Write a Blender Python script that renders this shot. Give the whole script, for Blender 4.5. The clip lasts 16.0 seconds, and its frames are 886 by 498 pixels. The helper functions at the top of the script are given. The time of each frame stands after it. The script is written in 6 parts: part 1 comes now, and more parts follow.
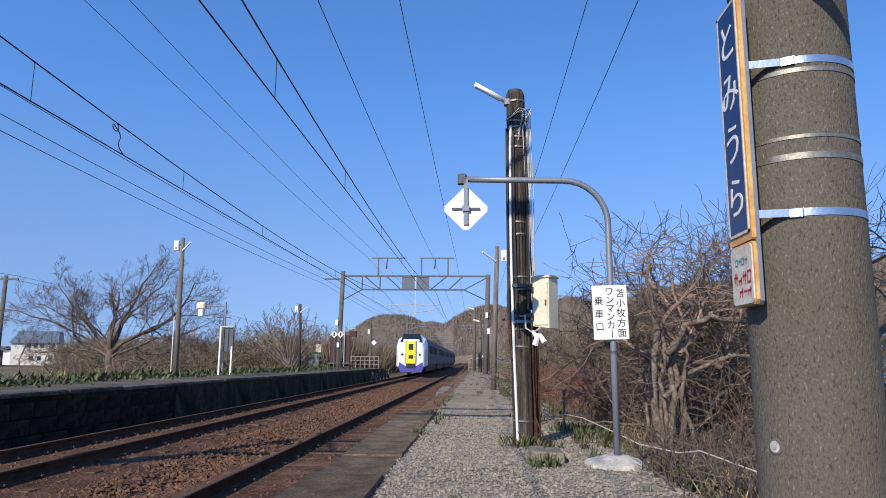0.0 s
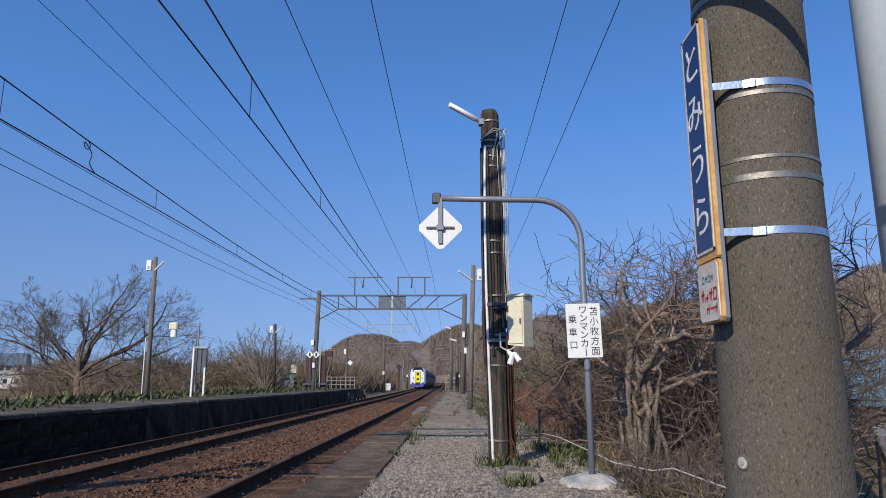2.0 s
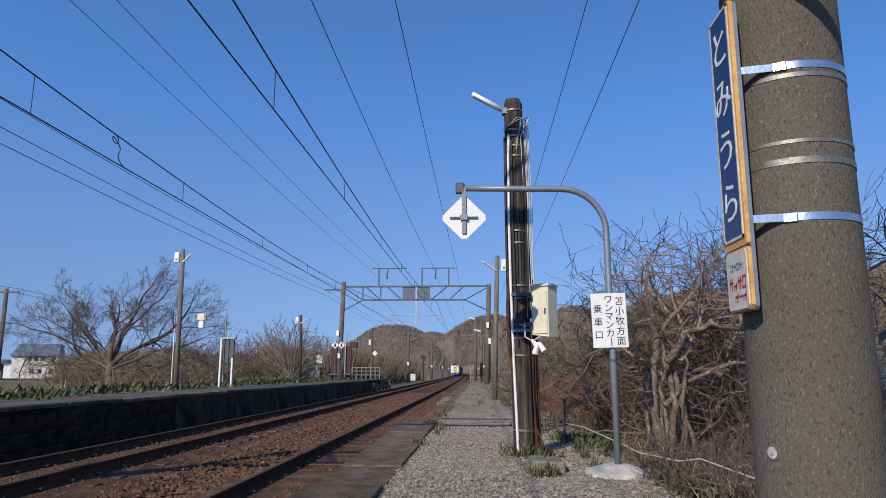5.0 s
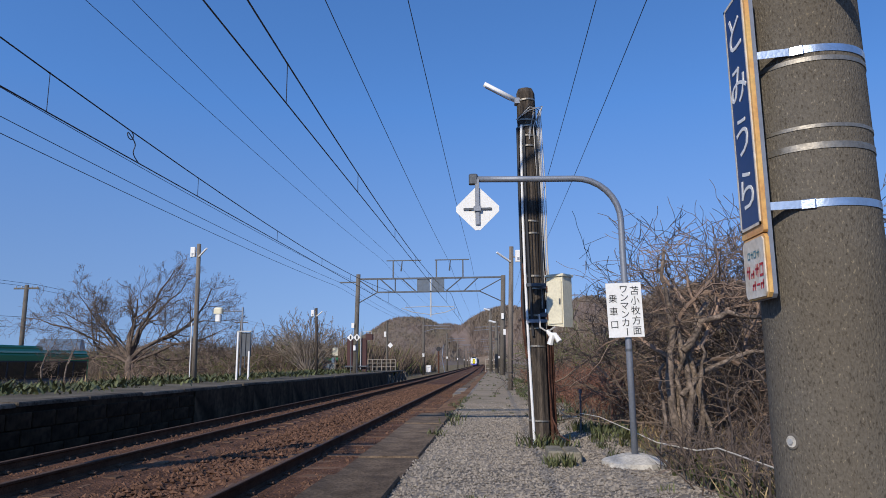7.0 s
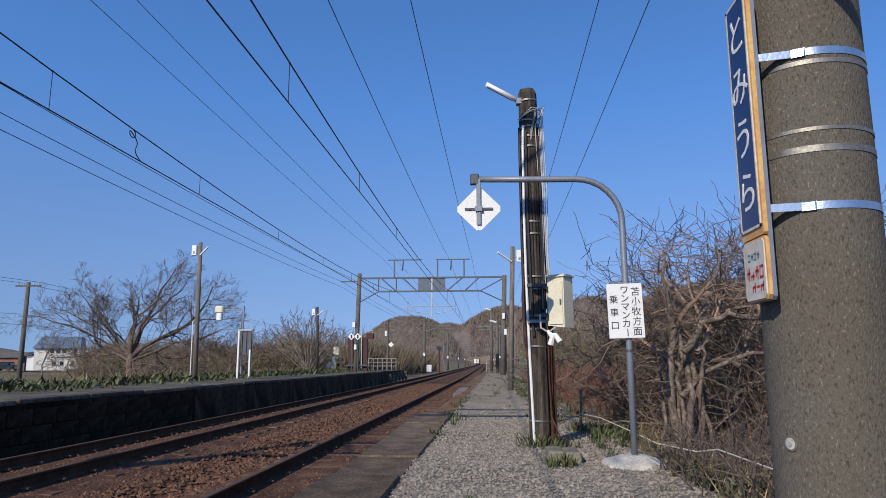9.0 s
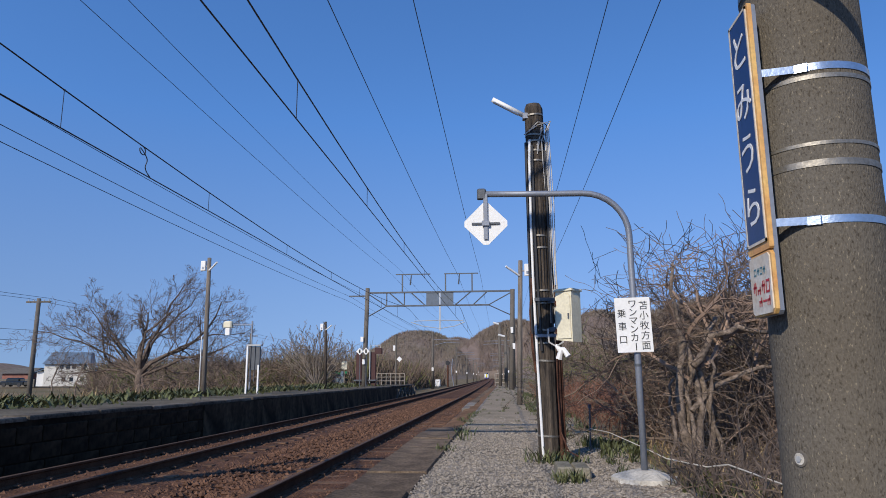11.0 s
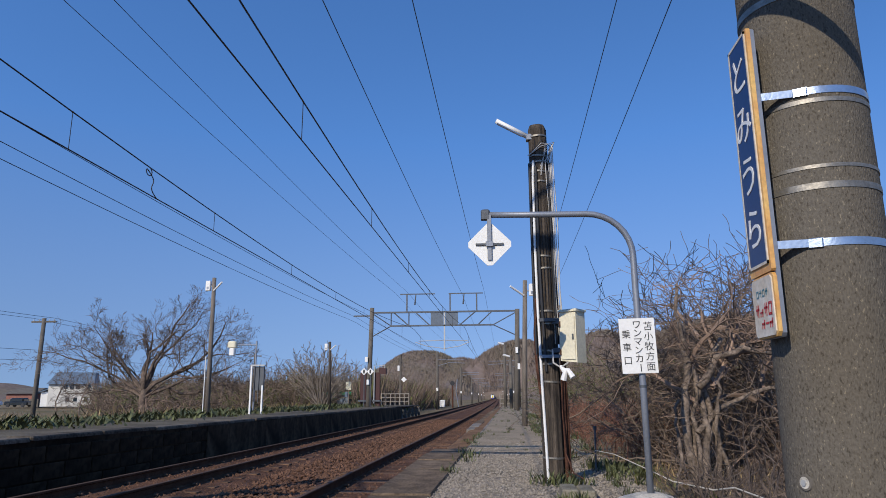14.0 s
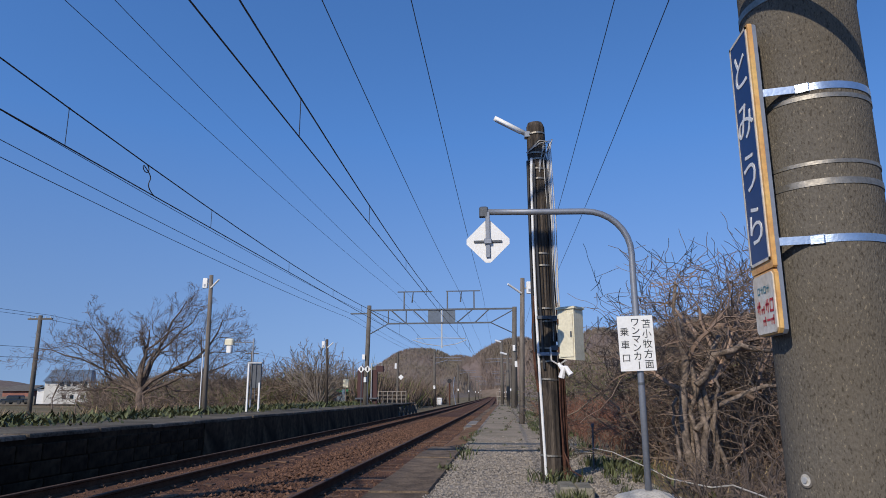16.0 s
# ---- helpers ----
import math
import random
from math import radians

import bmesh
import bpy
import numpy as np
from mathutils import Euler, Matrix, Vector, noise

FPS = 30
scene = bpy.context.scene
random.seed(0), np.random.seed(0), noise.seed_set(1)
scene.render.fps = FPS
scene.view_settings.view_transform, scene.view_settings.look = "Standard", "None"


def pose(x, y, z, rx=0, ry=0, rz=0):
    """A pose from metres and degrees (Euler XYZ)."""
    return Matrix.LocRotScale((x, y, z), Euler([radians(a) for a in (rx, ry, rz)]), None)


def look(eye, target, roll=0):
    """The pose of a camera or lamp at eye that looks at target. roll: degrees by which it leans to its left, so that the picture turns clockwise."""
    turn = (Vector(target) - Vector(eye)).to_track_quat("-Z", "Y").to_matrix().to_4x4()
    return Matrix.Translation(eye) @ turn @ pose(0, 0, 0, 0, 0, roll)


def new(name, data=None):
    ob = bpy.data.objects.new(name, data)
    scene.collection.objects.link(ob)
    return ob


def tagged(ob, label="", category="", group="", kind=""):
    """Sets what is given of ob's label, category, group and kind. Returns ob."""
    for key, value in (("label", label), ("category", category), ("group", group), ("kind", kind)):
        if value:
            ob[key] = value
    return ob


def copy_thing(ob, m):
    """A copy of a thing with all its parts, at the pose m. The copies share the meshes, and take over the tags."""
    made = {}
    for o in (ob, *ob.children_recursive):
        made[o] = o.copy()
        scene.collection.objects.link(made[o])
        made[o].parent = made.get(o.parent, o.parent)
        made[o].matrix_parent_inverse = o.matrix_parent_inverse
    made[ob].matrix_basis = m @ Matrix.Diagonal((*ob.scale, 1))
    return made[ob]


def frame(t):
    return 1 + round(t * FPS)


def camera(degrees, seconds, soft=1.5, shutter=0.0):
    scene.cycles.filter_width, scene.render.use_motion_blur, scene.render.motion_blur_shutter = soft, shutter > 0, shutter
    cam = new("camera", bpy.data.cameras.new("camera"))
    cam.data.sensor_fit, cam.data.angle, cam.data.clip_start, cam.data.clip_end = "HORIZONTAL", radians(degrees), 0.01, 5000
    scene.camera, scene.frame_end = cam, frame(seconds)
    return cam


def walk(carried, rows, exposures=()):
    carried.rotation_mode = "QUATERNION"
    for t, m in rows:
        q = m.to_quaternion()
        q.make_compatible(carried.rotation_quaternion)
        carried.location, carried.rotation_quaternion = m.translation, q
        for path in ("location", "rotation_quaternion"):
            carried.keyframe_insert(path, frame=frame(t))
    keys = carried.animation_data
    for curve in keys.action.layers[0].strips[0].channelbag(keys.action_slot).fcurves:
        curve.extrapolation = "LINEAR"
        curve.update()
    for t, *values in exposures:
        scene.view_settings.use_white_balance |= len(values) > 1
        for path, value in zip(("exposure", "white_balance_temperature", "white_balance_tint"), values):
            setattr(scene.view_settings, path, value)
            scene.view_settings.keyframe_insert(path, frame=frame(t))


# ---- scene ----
cam = camera(66.5, 16.0, soft=0.9)

PATH = [
    (0, (-0.0014, 0.0154, 0.7221), (-0.1049, 1.9857, 1.05), 0.51),
    (0.5, (0.0017, 0.0087, 0.7175), (-0.0781, 1.976, 1.0685), 0.67),
    (1, (0.0097, 0.0112, 0.7164), (-0.0497, 1.976, 1.0851), 0.77),
    (1.5, (0.0154, 0.0093, 0.717), (-0.0295, 1.9719, 1.0992), 0.44),
    (2, (0.0177, 0.0145, 0.7188), (-0.0176, 1.977, 1.1029), 0.08),
    (2.5, (0.0173, 0.0143, 0.7171), (-0.0212, 1.978, 1.0944), -0.17),
    (3, (0.017, 0.0164, 0.7162), (-0.0359, 1.9815, 1.0841), -0.33),
    (3.5, (0.0164, 0.0185, 0.7205), (-0.0521, 1.9847, 1.0803), -0.43),
    (4, (0.0123, 0.0176, 0.7176), (-0.0682, 1.9832, 1.078), -0.08),
    (6.5, (0.0232, 0.0215, 0.7139), (-0.1156, 1.9873, 1.0549), -0.35),
    (7, (0.0163, 0.022, 0.7149), (-0.1306, 1.9886, 1.0476), -0.37),
    (7.5, (0.0161, 0.0238, 0.7157), (-0.1365, 1.991, 1.0425), -0.36),
    (8, (0.0156, 0.0192, 0.7146), (-0.1377, 1.9866, 1.0401), -0.48),
    (8.5, (0.0179, 0.0198, 0.7143), (-0.1348, 1.9868, 1.0422), -0.38),
    (9, (0.0188, 0.0184, 0.7166), (-0.132, 1.985, 1.048), -0.06),
    (11.5, (0.025, 0.0004, 0.7216), (-0.1544, 1.9549, 1.1062), -0.19),
    (12, (0.0201, -0.0038, 0.7278), (-0.1644, 1.9478, 1.1245), -0.04),
    (12.5, (0.0219, -0.0031, 0.7286), (-0.1667, 1.9448, 1.141), -0.07),
    (13, (0.0264, -0.0053, 0.7272), (-0.1675, 1.9397, 1.1508), -0.11),
    (13.5, (0.0303, -0.0033, 0.7256), (-0.1602, 1.9406, 1.1557), -0.1),
    (14, (0.0307, -0.0069, 0.7251), (-0.155, 1.9376, 1.1546), -0.2),
    (14.5, (0.0313, -0.0034, 0.7275), (-0.1518, 1.9415, 1.1561), -0.39),
    (15, (0.0279, 0.0017, 0.7235), (-0.1523, 1.9473, 1.1502), -0.2),
    (15.5, (0.0221, 0.0021, 0.7234), (-0.1574, 1.9482, 1.148), -0.2),
    (16, (0.0221, 0.0056, 0.7229), (-0.1557, 1.9522, 1.146), -0.15),
]
EXPOSURES = [(0, 0.94), (0.5, 0.82), (1.0, 0.71), (1.5, 0.64), (9, 0.63), (11.5, 0.64), (13, 0.64), (14.5, 0.54), (16, 0.52)]
walk(cam, [(t, look(eye, target, roll)) for t, eye, target, roll in PATH], EXPOSURES)

# ---- light ----
world = bpy.data.worlds.new("sky")
scene.world = world
world.use_nodes = True
SUN_EL, SUN_AZ = 31.0, 206.0          # degrees; azimuth clockwise from the track's direction
wn = world.node_tree
sky = wn.nodes.new("ShaderNodeTexSky")
sky.sky_type, sky.sun_disc = "NISHITA", False
sky.sun_elevation, sky.sun_rotation = radians(SUN_EL), radians(SUN_AZ)
sky.air_density, sky.dust_density, sky.ozone_density = 1.0, 0.0, 2.5
sky_tc = wn.nodes.new("ShaderNodeTexCoord")
sky_map = wn.nodes.new("ShaderNodeMapping")
sky_map.inputs["Location"].default_value = (0, 0, 0.23)
sky_sat = wn.nodes.new("ShaderNodeHueSaturation")
sky_sat.inputs["Hue"].default_value = 0.5075
sky_z = wn.nodes.new("ShaderNodeSeparateXYZ")
wn.links.new(sky_tc.outputs["Generated"], sky_z.inputs[0])
for channel, low, high in (("Saturation", 1.01, 1.23), ("Value", 0.57, 1.05)):
    haze = wn.nodes.new("ShaderNodeMapRange")
    haze.inputs["From Min"].default_value, haze.inputs["From Max"].default_value = 0.0, 0.36
    haze.inputs["To Min"].default_value, haze.inputs["To Max"].default_value = low, high
    wn.links.new(sky_z.outputs["Z"], haze.inputs["Value"])
    wn.links.new(haze.outputs[0], sky_sat.inputs[channel])
wn.links.new(sky_tc.outputs["Generated"], sky_map.inputs[0])
wn.links.new(sky_map.outputs[0], sky.inputs[0])
wn.links.new(sky.outputs[0], sky_sat.inputs["Color"])
wn.links.new(sky_sat.outputs[0], wn.nodes["Background"].inputs[0])
wn.nodes["Background"].inputs[1].default_value = 0.15
sun_data = bpy.data.lights.new("sun", "SUN")
sun_data.energy, sun_data.angle, sun_data.color = 2.62, radians(0.53), (1.0, 0.91, 0.78)
sun = new("sun", sun_data)
_s = Vector((math.sin(radians(SUN_AZ)) * math.cos(radians(SUN_EL)), math.cos(radians(SUN_AZ)) * math.cos(radians(SUN_EL)), math.sin(radians(SUN_EL))))
sun.matrix_world = look(_s * 50, (0, 0, 0))

RNG = random.Random(7)
PLAT, RAIL, FARP = 0.0, -0.48, 0.18   # heights: this platform, rail heads, the platform across
TRACK_FAR, TRACK_NEAR = -5.66, -2.06  # track centres


def bend(y):
    """How far the line has swung to the left at y."""
    t = max(y - 40, 0)
    return -0.0105 * t * t / (t + 25) - 1.0e-5 * t * t


# ---- materials ----
def material(name, colour, rough=0.8, metal=0.0, vary=0.35, scale=8.0, fine=60.0, bump=0.3, second=None, random_object=0.0, island=0.0, spec=None, stretch=None, bump_dist=0.01, pits=0.0):
    m = bpy.data.materials.new(name)
    m.use_nodes = True
    nt = m.node_tree
    b = nt.nodes["Principled BSDF"]
    b.inputs["Roughness"].default_value, b.inputs["Metallic"].default_value = rough, metal
    b.inputs["Specular IOR Level"].default_value = spec if spec is not None else (0.12 if rough > 0.75 else 0.5)
    tc = nt.nodes.new("ShaderNodeTexCoord")
    src = tc.outputs["Object"]
    if stretch:
        mp = nt.nodes.new("ShaderNodeMapping")
        mp.inputs["Scale"].default_value = stretch
        nt.links.new(src, mp.inputs[0])
        src = mp.outputs[0]

    def ns(s, detail=4):
        n = nt.nodes.new("ShaderNodeTexNoise")
        n.inputs["Scale"].default_value, n.inputs["Detail"].default_value = s, detail
        nt.links.new(src, n.inputs["Vector"])
        return n
    big, small = ns(scale), ns(fine)
    ramp = nt.nodes.new("ShaderNodeValToRGB")
    c = Vector(colour)
    d = Vector(second) if second else c * (1 - vary)
    ramp.color_ramp.elements[0].position, ramp.color_ramp.elements[1].position = 0.35, 0.65
    ramp.color_ramp.elements[0].color, ramp.color_ramp.elements[1].color = (*d, 1), (*c, 1)
    nt.links.new(big.outputs[0], ramp.inputs[0])
    mix = nt.nodes.new("ShaderNodeMix")
    mix.data_type, mix.blend_type = "RGBA", "MULTIPLY"
    mix.inputs["Factor"].default_value = min(1.0, vary * 1.6)
    r2 = nt.nodes.new("ShaderNodeValToRGB")
    r2.color_ramp.elements[0].position, r2.color_ramp.elements[1].position = 0.3, 0.6
    r2.color_ramp.elements[0].color, r2.color_ramp.elements[1].color = (0.45, 0.45, 0.45, 1), (1.15, 1.15, 1.15, 1)
    nt.links.new(small.outputs[0], r2.inputs[0])
    nt.links.new(ramp.outputs[0], mix.inputs["A"])
    nt.links.new(r2.outputs[0], mix.inputs["B"])
    out = mix.outputs["Result"]
    if random_object or island:
        info = nt.nodes.new("ShaderNodeObjectInfo" if random_object else "ShaderNodeNewGeometry")
        k = random_object or island
        mr = nt.nodes.new("ShaderNodeMapRange")
        mr.inputs["To Min"].default_value, mr.inputs["To Max"].default_value = 1 - k, 1 + k
        nt.links.new(info.outputs["Random" if random_object else "Random Per Island"], mr.inputs["Value"])
        m2 = nt.nodes.new("ShaderNodeMix")
        m2.data_type, m2.blend_type = "RGBA", "MULTIPLY"
        m2.inputs["Factor"].default_value = 1.0
        nt.links.new(out, m2.inputs["A"])
        nt.links.new(mr.outputs[0], m2.inputs["B"])
        out = m2.outputs["Result"]
    if pits:
        pn = ns(pits, 2)
        r3 = nt.nodes.new("ShaderNodeValToRGB")
        r3.color_ramp.elements[0].position, r3.color_ramp.elements[1].position = 0.33, 0.41
        r3.color_ramp.elements[0].color = (0.60, 0.58, 0.56, 1)
        hi = r3.color_ramp.elements.new(0.655)
        hi.color = (1, 1, 1, 1)
        tip = r3.color_ramp.elements.new(0.69)
        tip.color = (1.75, 1.7, 1.55, 1)
        m3 = nt.nodes.new("ShaderNodeMix")
        m3.data_type, m3.blend_type = "RGBA", "MULTIPLY"
        m3.inputs["Factor"].default_value = 1.0
        nt.links.new(pn.outputs[0], r3.inputs[0])
        nt.links.new(out, m3.inputs["A"])
        nt.links.new(r3.outputs[0], m3.inputs["B"])
        out = m3.outputs["Result"]
    nt.links.new(out, b.inputs["Base Color"])
    if bump:
        bp = nt.nodes.new("ShaderNodeBump")
        bp.inputs["Strength"].default_value, bp.inputs["Distance"].default_value = bump, bump_dist
        nt.links.new(small.outputs[0], bp.inputs["Height"])
        nt.links.new(bp.outputs[0], b.inputs["Normal"])
    return m


M_GROUND = material("dry_field", (0.24, 0.17, 0.10), 0.95, vary=0.4, scale=0.15, fine=6, second=(0.14, 0.12, 0.06))
M_GRAVEL_BED = material("gravel_bed", (0.285, 0.243, 0.195), 0.95, vary=0.45, scale=1.2, fine=45, bump=0.8)
M_GRAVEL = material("gravel_stone", (0.300, 0.258, 0.208), 0.9, vary=0.2, scale=9, fine=60, island=0.22)
M_BALLAST_BED = material("ballast_bed", (0.165, 0.083, 0.049), 0.95, vary=0.5, scale=2.2, fine=26, bump=1.0, bump_dist=0.03)
M_BALLAST = material("ballast_stone", (0.150, 0.081, 0.051), 0.92, vary=0.3, scale=7, fine=40, island=0.34)
M_RAIL = material("rail_steel", (0.112, 0.056, 0.031), 0.95, 0.0, scale=4, fine=50)
M_CLIP = material("rusty_clip", (0.165, 0.100, 0.064), 0.85, vary=0.4, scale=20, fine=90)
M_RAILTOP = material("rail_head", (0.115, 0.072, 0.05), 0.8, 0.0, vary=0.15, scale=3, fine=30, bump=0.05)
M_SLEEPER = material("sleeper_wood", (0.185, 0.108, 0.066), 0.9, vary=0.45, scale=3, fine=30, stretch=(1, 8, 8), random_object=0.3)
M_COPING = material("coping_concrete", (0.205, 0.145, 0.094), 0.92, vary=0.5, scale=5, fine=55, bump=0.6, random_object=0.28)
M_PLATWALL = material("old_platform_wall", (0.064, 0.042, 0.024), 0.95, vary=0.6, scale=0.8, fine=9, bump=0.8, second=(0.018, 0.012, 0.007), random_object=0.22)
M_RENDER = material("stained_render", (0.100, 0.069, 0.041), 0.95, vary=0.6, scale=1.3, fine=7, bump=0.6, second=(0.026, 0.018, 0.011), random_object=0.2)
M_HOUSE = material("house_render", (0.70, 0.67, 0.60), 0.8, vary=0.12, scale=0.6, fine=8, bump=0.1)
M_FARCOPING = material("worn_coping", (0.19, 0.155, 0.115), 0.95, vary=0.6, scale=2.2, fine=20, bump=0.6, random_object=0.3)
M_YARD = material("pale_yard", (0.40, 0.365, 0.32), 0.95, vary=0.3, scale=1.2, fine=25)
M_OLDWHITE = material("aged_enamel", (0.64, 0.60, 0.53), 0.5, vary=0.2, scale=12, fine=60, second=(0.55, 0.46, 0.34), bump=0.05)
M_PLATTOP = material("platform_top", (0.165, 0.138, 0.096), 0.95, vary=0.45, scale=0.8, fine=20)
M_CONCRETE = material("pole_concrete", (0.138, 0.124, 0.104), 0.9, vary=0.26, scale=3.2, fine=210, bump=0.8, bump_dist=0.005, pits=165, stretch=(1, 1, 0.5), second=(0.122, 0.104, 0.080))
M_FARPOLE = material("far_concrete", (0.16, 0.142, 0.12), 0.9, vary=0.25, scale=2, fine=25)
M_OLDWOOD = material("weathered_wood", (0.120, 0.096, 0.075), 0.88, vary=0.6, scale=5.5, fine=45, second=(0.042, 0.035, 0.03), stretch=(7, 7, 0.5), bump=0.9, bump_dist=0.006)
M_GALV = material("galvanised_steel", (0.24, 0.26, 0.30), 0.5, 0.35, vary=0.12, scale=6, fine=60, bump=0.1)
M_STRAP = material("steel_strap", (0.52, 0.58, 0.65), 0.32, 0.9, vary=0.1, scale=20, fine=120, bump=0.08)
M_STRAPOLD = material("dull_strap", (0.31, 0.285, 0.245), 0.5, 0.7, vary=0.25, scale=20, fine=120, bump=0.1)
M_DARKSTEEL = material("dark_steel", (0.10, 0.11, 0.125), 0.6, 0.3, vary=0.2, scale=3, fine=30)
M_WIRE = material("wire", (0.05, 0.05, 0.055), 0.6, 0.3, vary=0.1, bump=0)
M_WHITE = material("white_paint", (0.80, 0.79, 0.76), 0.5, vary=0.07, scale=4, fine=50, bump=0.05)
M_CREAM = material("cream_paint", (0.74, 0.68, 0.50), 0.55, vary=0.12, scale=6, fine=50, bump=0.06)
M_BLUE = material("enamel_blue", (0.008, 0.017, 0.09), 0.3, vary=0.12, scale=6, fine=40, bump=0.02)
M_ORANGE = material("sign_edge", (0.72, 0.46, 0.15), 0.5, vary=0.2, scale=9, fine=70, second=(0.58, 0.27, 0.08), bump=0.1)
M_RED = material("red_print", (0.55, 0.03, 0.035), 0.5, vary=0.08, bump=0)
M_BLACK = material("black_print", (0.015, 0.015, 0.018), 0.6, vary=0.05, bump=0)
M_TEXTBLUE = material("teal_print", (0.08, 0.25, 0.30), 0.6, vary=0.05, bump=0)
M_RUST = material("rusty_pipe", (0.125, 0.058, 0.038), 0.85, vary=0.5, scale=12, fine=80)
M_CABLE = material("black_cable", (0.02, 0.02, 0.022), 0.5, vary=0.1, bump=0)
M_WCABLE = material("grey_cable", (0.48, 0.46, 0.43), 0.55, vary=0.15, bump=0)
M_ROPE = material("rope", (0.62, 0.56, 0.46), 0.9, vary=0.2, scale=30, fine=150)
M_BARK = material("bark", (0.185, 0.14, 0.112), 0.92, vary=0.35, scale=6, fine=40, bump=0.6, second=(0.085, 0.066, 0.054))
M_BARKPALE = material("pale_bark", (0.27, 0.21, 0.165), 0.9, vary=0.6, scale=9, fine=45, bump=0.9)
M_TWIG = material("bare_twigs", (0.178, 0.133, 0.10), 0.9, vary=0.2, scale=2, fine=20, bump=0, island=0.4)
M_TWIGPALE = material("pale_twigs", (0.25, 0.175, 0.13), 0.9, vary=0.2, scale=2, fine=20, bump=0, island=0.45)
M_TWIGRED = material("red_stalks", (0.235, 0.118, 0.08), 0.9, vary=0.2, scale=2, fine=20, bump=0, island=0.4)
M_GRASS = material("green_leaves", (0.098, 0.108, 0.038), 0.7, vary=0.25, scale=3, fine=20, bump=0, island=0.5)
M_DRYGRASS = material("dry_grass", (0.34, 0.25, 0.13), 0.9, vary=0.2, scale=3, fine=20, bump=0, island=0.4)
M_BUD = material("spring_buds", (0.14, 0.15, 0.055), 0.8, vary=0.25, scale=1, fine=10, bump=0, island=0.4)
M_HILL = material("bare_wood_hill", (0.190, 0.146, 0.125), 1.0, vary=0.22, scale=0.02, fine=0.25, second=(0.200, 0.163, 0.118), bump=0.5, bump_dist=1.0, spec=0.1)
M_FARTREE = material("far_bare_trees", (0.215, 0.168, 0.146), 1.0, vary=0.2, scale=0.02, fine=0.12, second=(0.205, 0.172, 0.130), island=0.12, bump=0, spec=0.1)
M_ROOF = material("blue_grey_roof", (0.13, 0.18, 0.24), 0.5, vary=0.2, scale=1.5, fine=9)
M_REDROOF = material("red_roof", (0.26, 0.10, 0.07), 0.7, vary=0.25, scale=1.5, fine=9)
M_CYAN = material("faded_blue_sheet", (0.12, 0.25, 0.31), 0.6, vary=0.2, scale=1.0, fine=9)
M_MAROON = material("maroon_panel", (0.055, 0.013, 0.012), 0.6, vary=0.2, scale=3, fine=20)
M_GREEN = material("bus_green", (0.02, 0.20, 0.085), 0.3, vary=0.06, scale=2, fine=20, bump=0)
M_TEAL = material("bus_mint", (0.30, 0.52, 0.40), 0.35, vary=0.06, scale=2, fine=20, bump=0)
M_GLASS = material("dark_glass", (0.015, 0.018, 0.02), 0.08, vary=0.05, bump=0, spec=0.8)
M_PALEPIPE = material("pale_vinyl", (0.47, 0.52, 0.56), 0.5, vary=0.06, scale=3, fine=30, bump=0.03)
M_DIRT = material("trodden_dirt", (0.34, 0.265, 0.185), 0.95, vary=0.4, scale=1.3, fine=35, bump=0.7, second=(0.25, 0.20, 0.13))
M_RAILING = material("pale_railing", (0.36, 0.31, 0.25), 0.7, vary=0.2, scale=3, fine=30)
M_FOOT = material("whitewashed_concrete", (0.58, 0.54, 0.47), 0.85, vary=0.3, scale=9, fine=60, bump=0.4)
M_TWIGGREY = material("grey_twigs", (0.27, 0.225, 0.18), 0.9, vary=0.2, scale=2, fine=20, bump=0, island=0.3)
M_PALESTEEL = material("pale_steel", (0.46, 0.46, 0.45), 0.5, 0.2, vary=0.12, scale=4, fine=30, bump=0.05)
M_SAND = material("rusty_sand", (0.315, 0.178, 0.092), 0.95, vary=0.4, scale=3, fine=45, bump=0.8)
M_EARTH = material("rusty_earth", (0.24, 0.135, 0.072), 0.95, vary=0.4, scale=2, fine=40, bump=0.8)
# Lighter copy of the coping colour, with the sunlight on those slabs painted in.
M_LITCOPING = material("sunlit_coping", (0.25, 0.215, 0.175), 0.9, vary=0.3, scale=3, fine=60, random_object=0.2)
M_BROWNGLASS = material("tinted_glass", (0.08, 0.07, 0.063), 0.8, vary=0.1, bump=0)
M_GREYWOOD = material("grey_timber", (0.24, 0.205, 0.17), 0.9, vary=0.4, scale=3, fine=40, stretch=(6, 6, 0.5), bump=0.6)
M_PALEGLASS = material("hazy_glass", (0.22, 0.27, 0.32), 0.15, vary=0.25, scale=1.2, fine=6, bump=0)
M_TRAINWHITE = material("train_white", (0.82, 0.83, 0.82), 0.35, vary=0.05, scale=2, fine=20, bump=0)
M_TRAINSIDE = material("train_side_grey", (0.24, 0.205, 0.18), 0.85, 0.0, vary=0.1, scale=2, fine=20, bump=0)
M_YELLOW = material("train_yellow", (0.85, 0.72, 0.02), 0.4, vary=0.05, scale=2, fine=20, bump=0)
M_PURPLE = material("train_purple", (0.085, 0.075, 0.36), 0.4, vary=0.08, scale=2, fine=20, bump=0)
M_ASPHALT = material("asphalt", (0.06, 0.06, 0.058), 0.9, vary=0.3, scale=1, fine=30)
M_TARP = material("grey_concrete_block", (0.27, 0.24, 0.18), 0.9, vary=0.4, scale=4, fine=50)
M_MESH = material("grey_plate", (0.12, 0.15, 0.19), 0.6, 0.2, vary=0.2, scale=4, fine=40)


